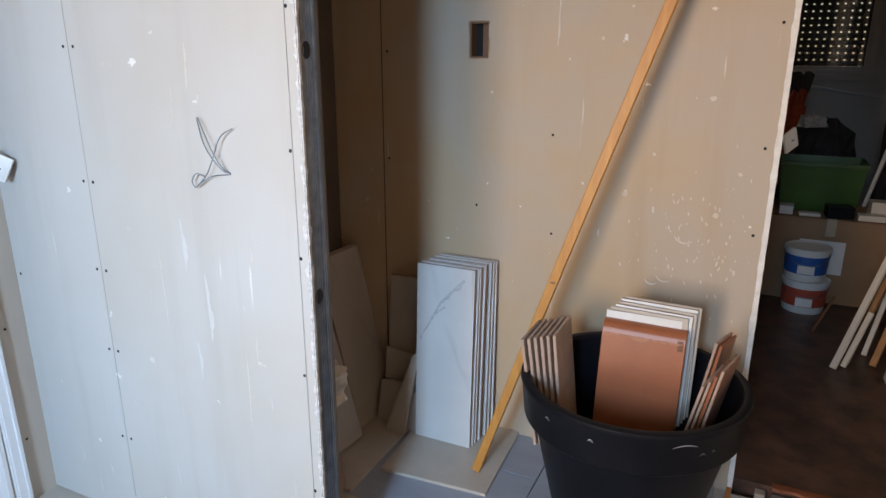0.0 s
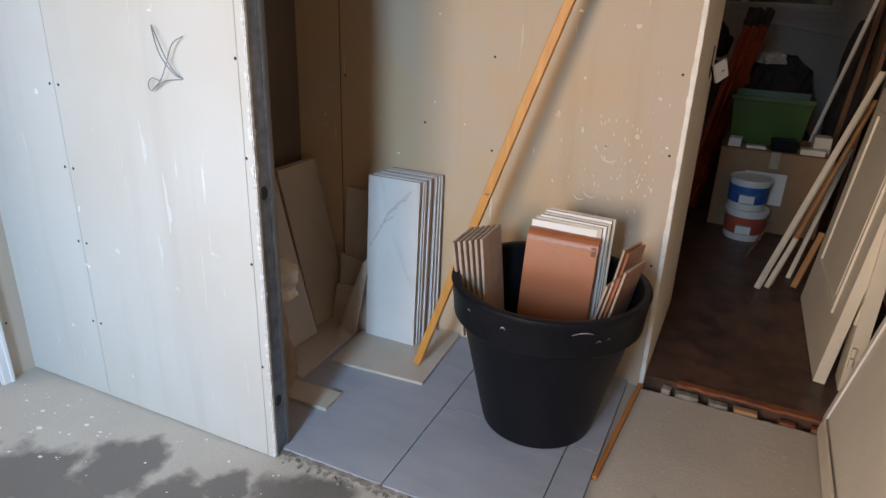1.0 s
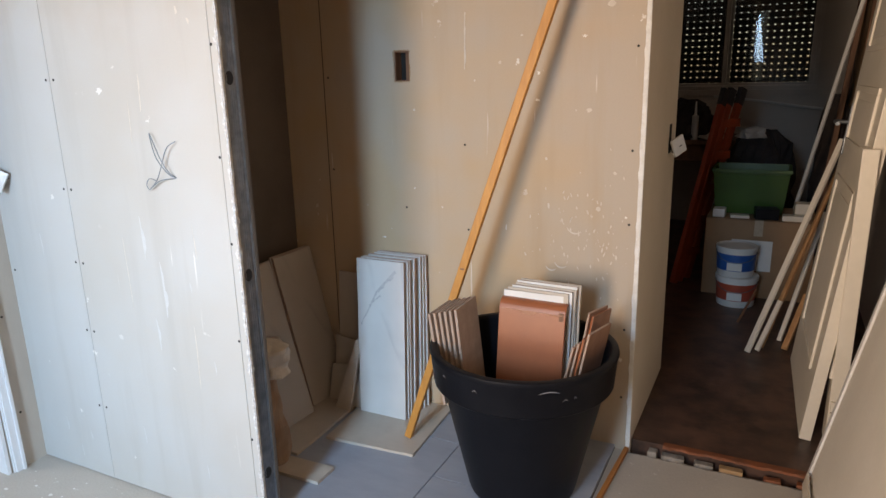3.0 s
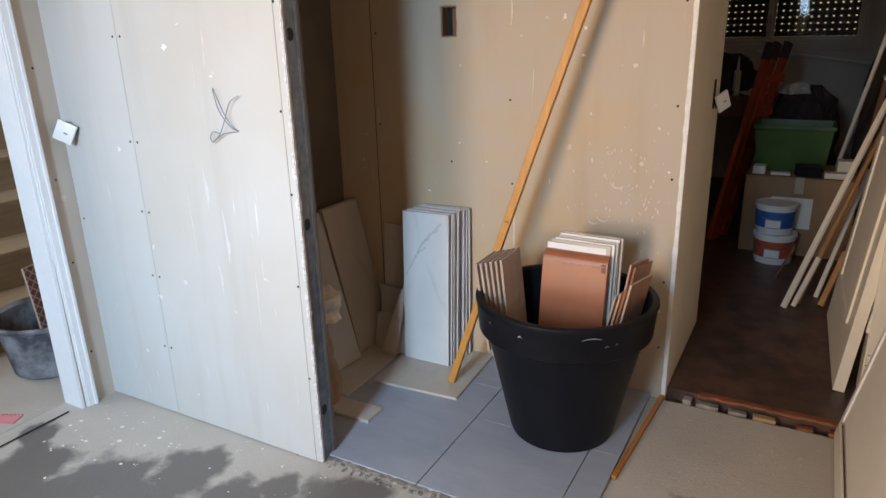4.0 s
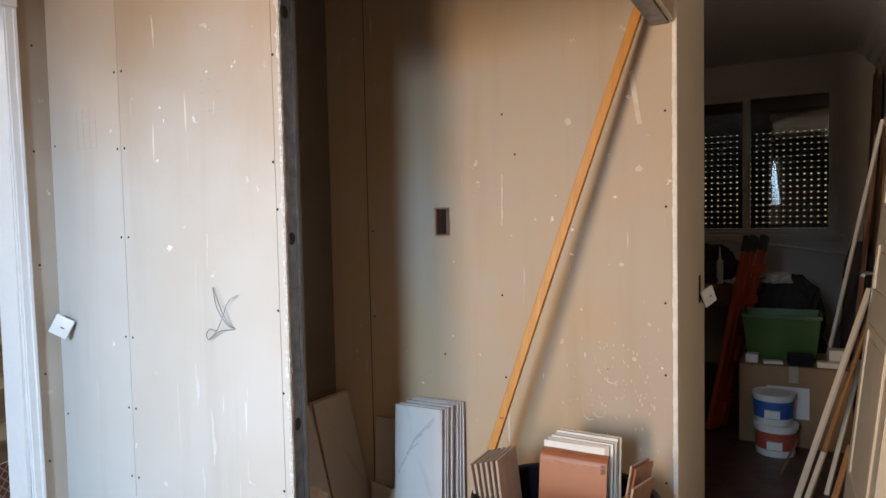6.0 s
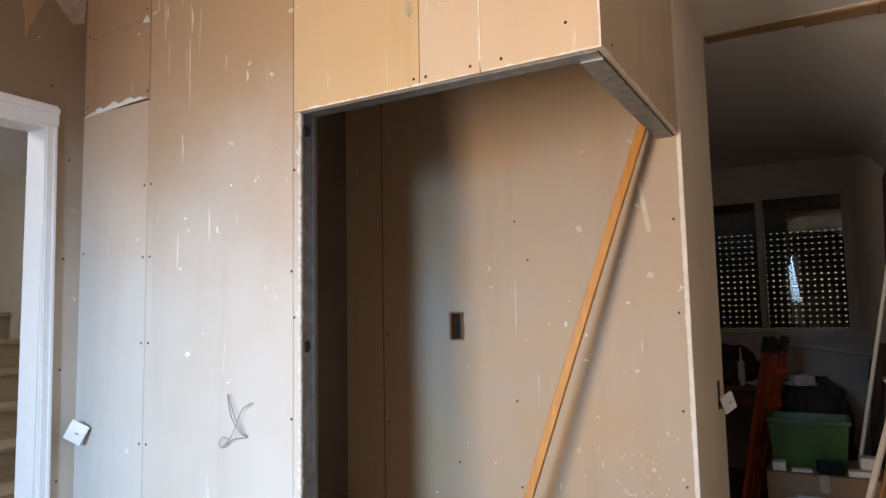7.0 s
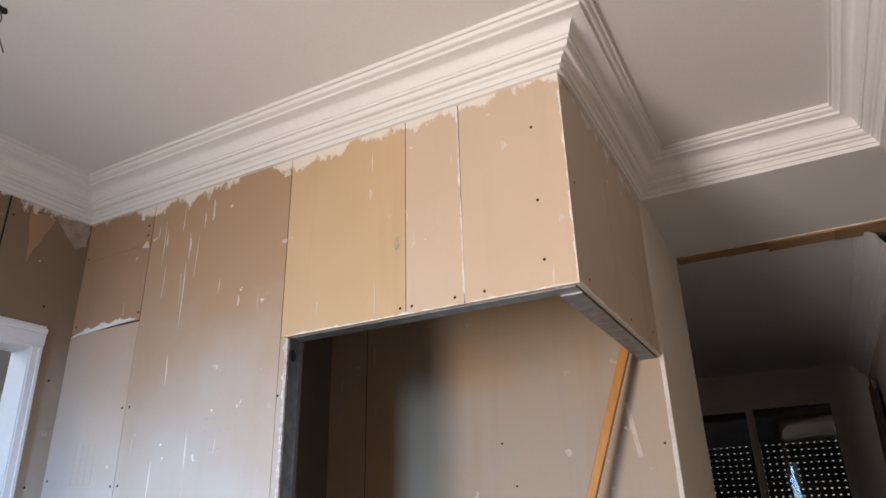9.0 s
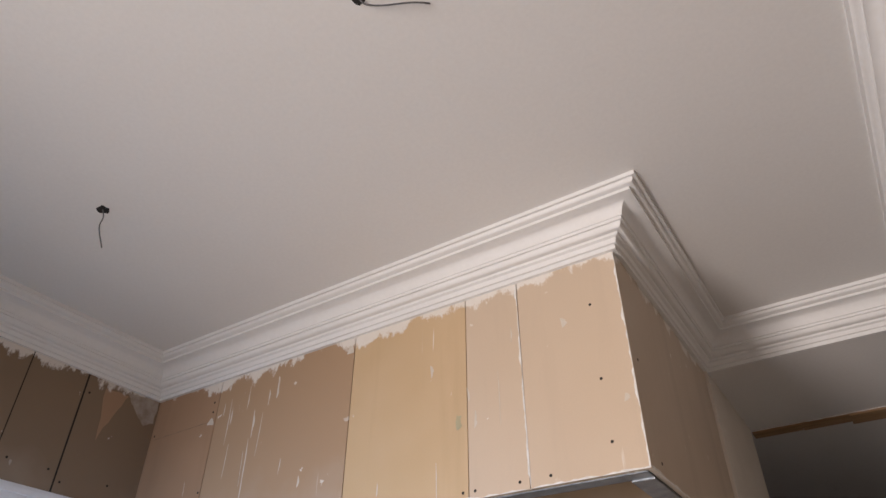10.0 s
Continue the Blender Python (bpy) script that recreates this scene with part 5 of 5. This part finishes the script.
ladder()
t = thing("work_table", pose(0.15, 3.95, 0.0305), "old dark wooden work table below the window", "table")
part("tabletop", boxes((0, 0.95, 0, 0.62, 0.74, 0.775), bev=0.004), BROWNWOOD, t)
part("apron", boxes((0.05, 0.90, 0.04, 0.06, 0.62, 0.739)), BROWNWOOD, t)
for x in (0.04, 0.86):
    for y in (0.03, 0.54):
        part("leg", boxes((x, x + 0.05, y, y + 0.05, 0, 0.739), bev=0.003), BROWNWOOD, t)
crumple("tool_bag", pose(0.62, 4.14, 0.807), 0.20, 0.28, DARKCLOTH, "dark slumped tool bag on the table", "bag", 1.3, 0.18)
t = thing("sealant_cartridge", pose(0.70, 3.98, 0.8065), "white sealant cartridge standing on the table", "cartridge")
bm = bmesh.new()
lathe(bm, [(0, 0), (0.024, 0), (0.024, 0.17), (0.010, 0.18), (0.009, 0.20), (0.004, 0.275), (0, 0.275)], 20)
part("tube", bm, PVC, t, "", True)
crumple("dust_cloth", pose(0.82, 3.99, 0.8065), 0.07, 0.05, PLASTICBAG, "pale crumpled cloth on the table", "cloth", 4.4, 0.4)
crumple("slumped_bag", pose(1.16, 3.86, 0.032), 0.27, 0.86, DARKCLOTH, "large dark slumped bag behind the cardboard box", "bag", 9.2, 0.16)
crumple("folded_sheet", pose(1.10, 3.80, 0.84), 0.11, 0.07, PLASTICBAG, "pale folded sheet on the dark bag", "cloth", 5.4, 0.25)
bm = bmesh.new()
tube(bm, curve_pts(((0.75, FAR_Y - 0.03, 1.09), (1.1, FAR_Y - 0.03, 1.05), (1.45, FAR_Y - 0.03, 1.0), (1.78, FAR_Y - 0.03, 0.97))), 0.010, 8)
tagged(new("wall_pipe", mesh_of("wall_pipe", bm, PVC, True)), "pale pipe running along the wall under the window", "pipe")

# boards and poles leaning in the storage room
for name, a, b, w, th, m_, lab in (
        ("leaning_board", (1.213, 1.895, 0.033), (1.512, 2.20, 0.985), 0.014, 0.025, CREAM, "white board leaning towards the open door"),
        ("leaning_board", (1.253, 1.928, 0.033), (1.330, 2.01, 0.26), 0.012, 0.021, CREAM, "short white board leaning towards the open door"),
        ("leaning_board", (1.268, 1.975, 0.033), (1.520, 2.26, 0.86), 0.014, 0.020, PLANK, "orange wooden board leaning between white boards"),
        ("leaning_board", (1.344, 2.095, 0.033), (1.492, 2.36, 0.62), 0.012, 0.020, CREAM, "white board leaning behind the others"),
        ("leaning_board", (1.366, 1.990, 0.033), (1.440, 2.12, 0.27), 0.014, 0.026, PLANK, "short orange board leaning behind the door"),
        ("leaning_board", (1.150, 2.28, 0.033), (1.225, 2.32, 0.21), 0.008, 0.012, BROWNWOOD, "thin dark lath leaning on the white boards"),
        ("long_pole", (1.300, 3.215, 0.0325), (1.63, 3.05, 1.84), 0.018, 0.018, PVC, "long pale pole leaning against the wall"),
        ("long_pole", (1.50, 3.5, 0.033), (1.64, 3.5, 1.80), 0.03, 0.03, BROWNWOOD, "long brown pole leaning against the wall")):
    o = thing(name, pose(*a), lab, "board" if "pole" not in name else "pole", "boards leaning in the storage room")
    bm = bmesh.new()
    beam_between(bm, (0, 0, 0), Vector(b) - Vector(a), th, w, 0.002)
    part("timber", bm, m_, o)
for y, w, h, m_ in ((4.02, 0.36, 2.27, BROWNWOOD), (3.93, 0.05, 2.20, DARKCLOTH), (3.42, 0.40, 1.87, RAWWOOD), (3.36, 0.05, 1.80, BROWNWOOD)):
    o = thing("tall_plank", pose(1.60, y, 0.0325, 0, 2.2, 0), "tall brown plank standing against the wall", "board", "tall planks along the wall")
    part("timber", boxes((0, 0.024, 0, w, 0, h), bev=0.003), m_, o)
crumple("hanging_jacket", pose(1.56, 3.62, 0.032), 0.11, 1.1, DARKCLOTH, "dark clothes hung behind the planks", "clothes", 2.2, 0.2)

# ---- stair hall ----
t = thing("staircase", pose(-1.78, 0, 0.0045), "pale wooden staircase with closed risers", "staircase")
for i in range(9):
    x = -0.255 * i
    part("riser", boxes((x - 0.02, x, -0.75, 1.095, 0.18 * i, 0.18 * i + 0.152)), PALEWOOD, t)
    part("tread", boxes((x - 0.285, x + 0.022, -0.75, 1.095, 0.18 * i + 0.1525, 0.18 * i + 0.18), bev=0.006), PALEWOOD, t)
t = thing("rubber_tub", pose(-1.45, 0.05, 0.0045), "dusty dark rubber builder's tub with a tile in it", "tub")
bm = bmesh.new()
lathe(bm, [(0, 0), (0.15, 0), (0.165, 0.012), (0.192, 0.21), (0.222, 0.225), (0.227, 0.24), (0.217, 0.246), (0.19, 0.235), (0.155, 0.02), (0, 0.02)], 48)
part("bowl", bm, TUB, t, "", True)
t = thing("patterned_tile", pose(-1.395, 0.070, 0.028, 0, -6, 14), "red tile with a pale lattice pattern standing in the tub", "tile")
part("body", boxes((-0.009, 0.0, -0.09, 0.16, 0, 0.43), bev=0.001), BISCUIT, t)
part("glaze", boxes((0.0002, 0.0012, -0.089, 0.159, 0.001, 0.429)), LATTICE, t)
o = thing("pink_strip", pose(-1.22, -0.36, 0.0045, 0, 0, 25), "small pink toothed plastic strip on the floor", "strip")
bm = boxes((0, 0.09, 0, 0.05, 0, 0.006), bev=0.001)
for k in range(6):
    box(bm, 0.004 + k * 0.015, 0.012 + k * 0.015, 0.0501, 0.06, 0, 0.005)
part("blade", bm, PINK, o)
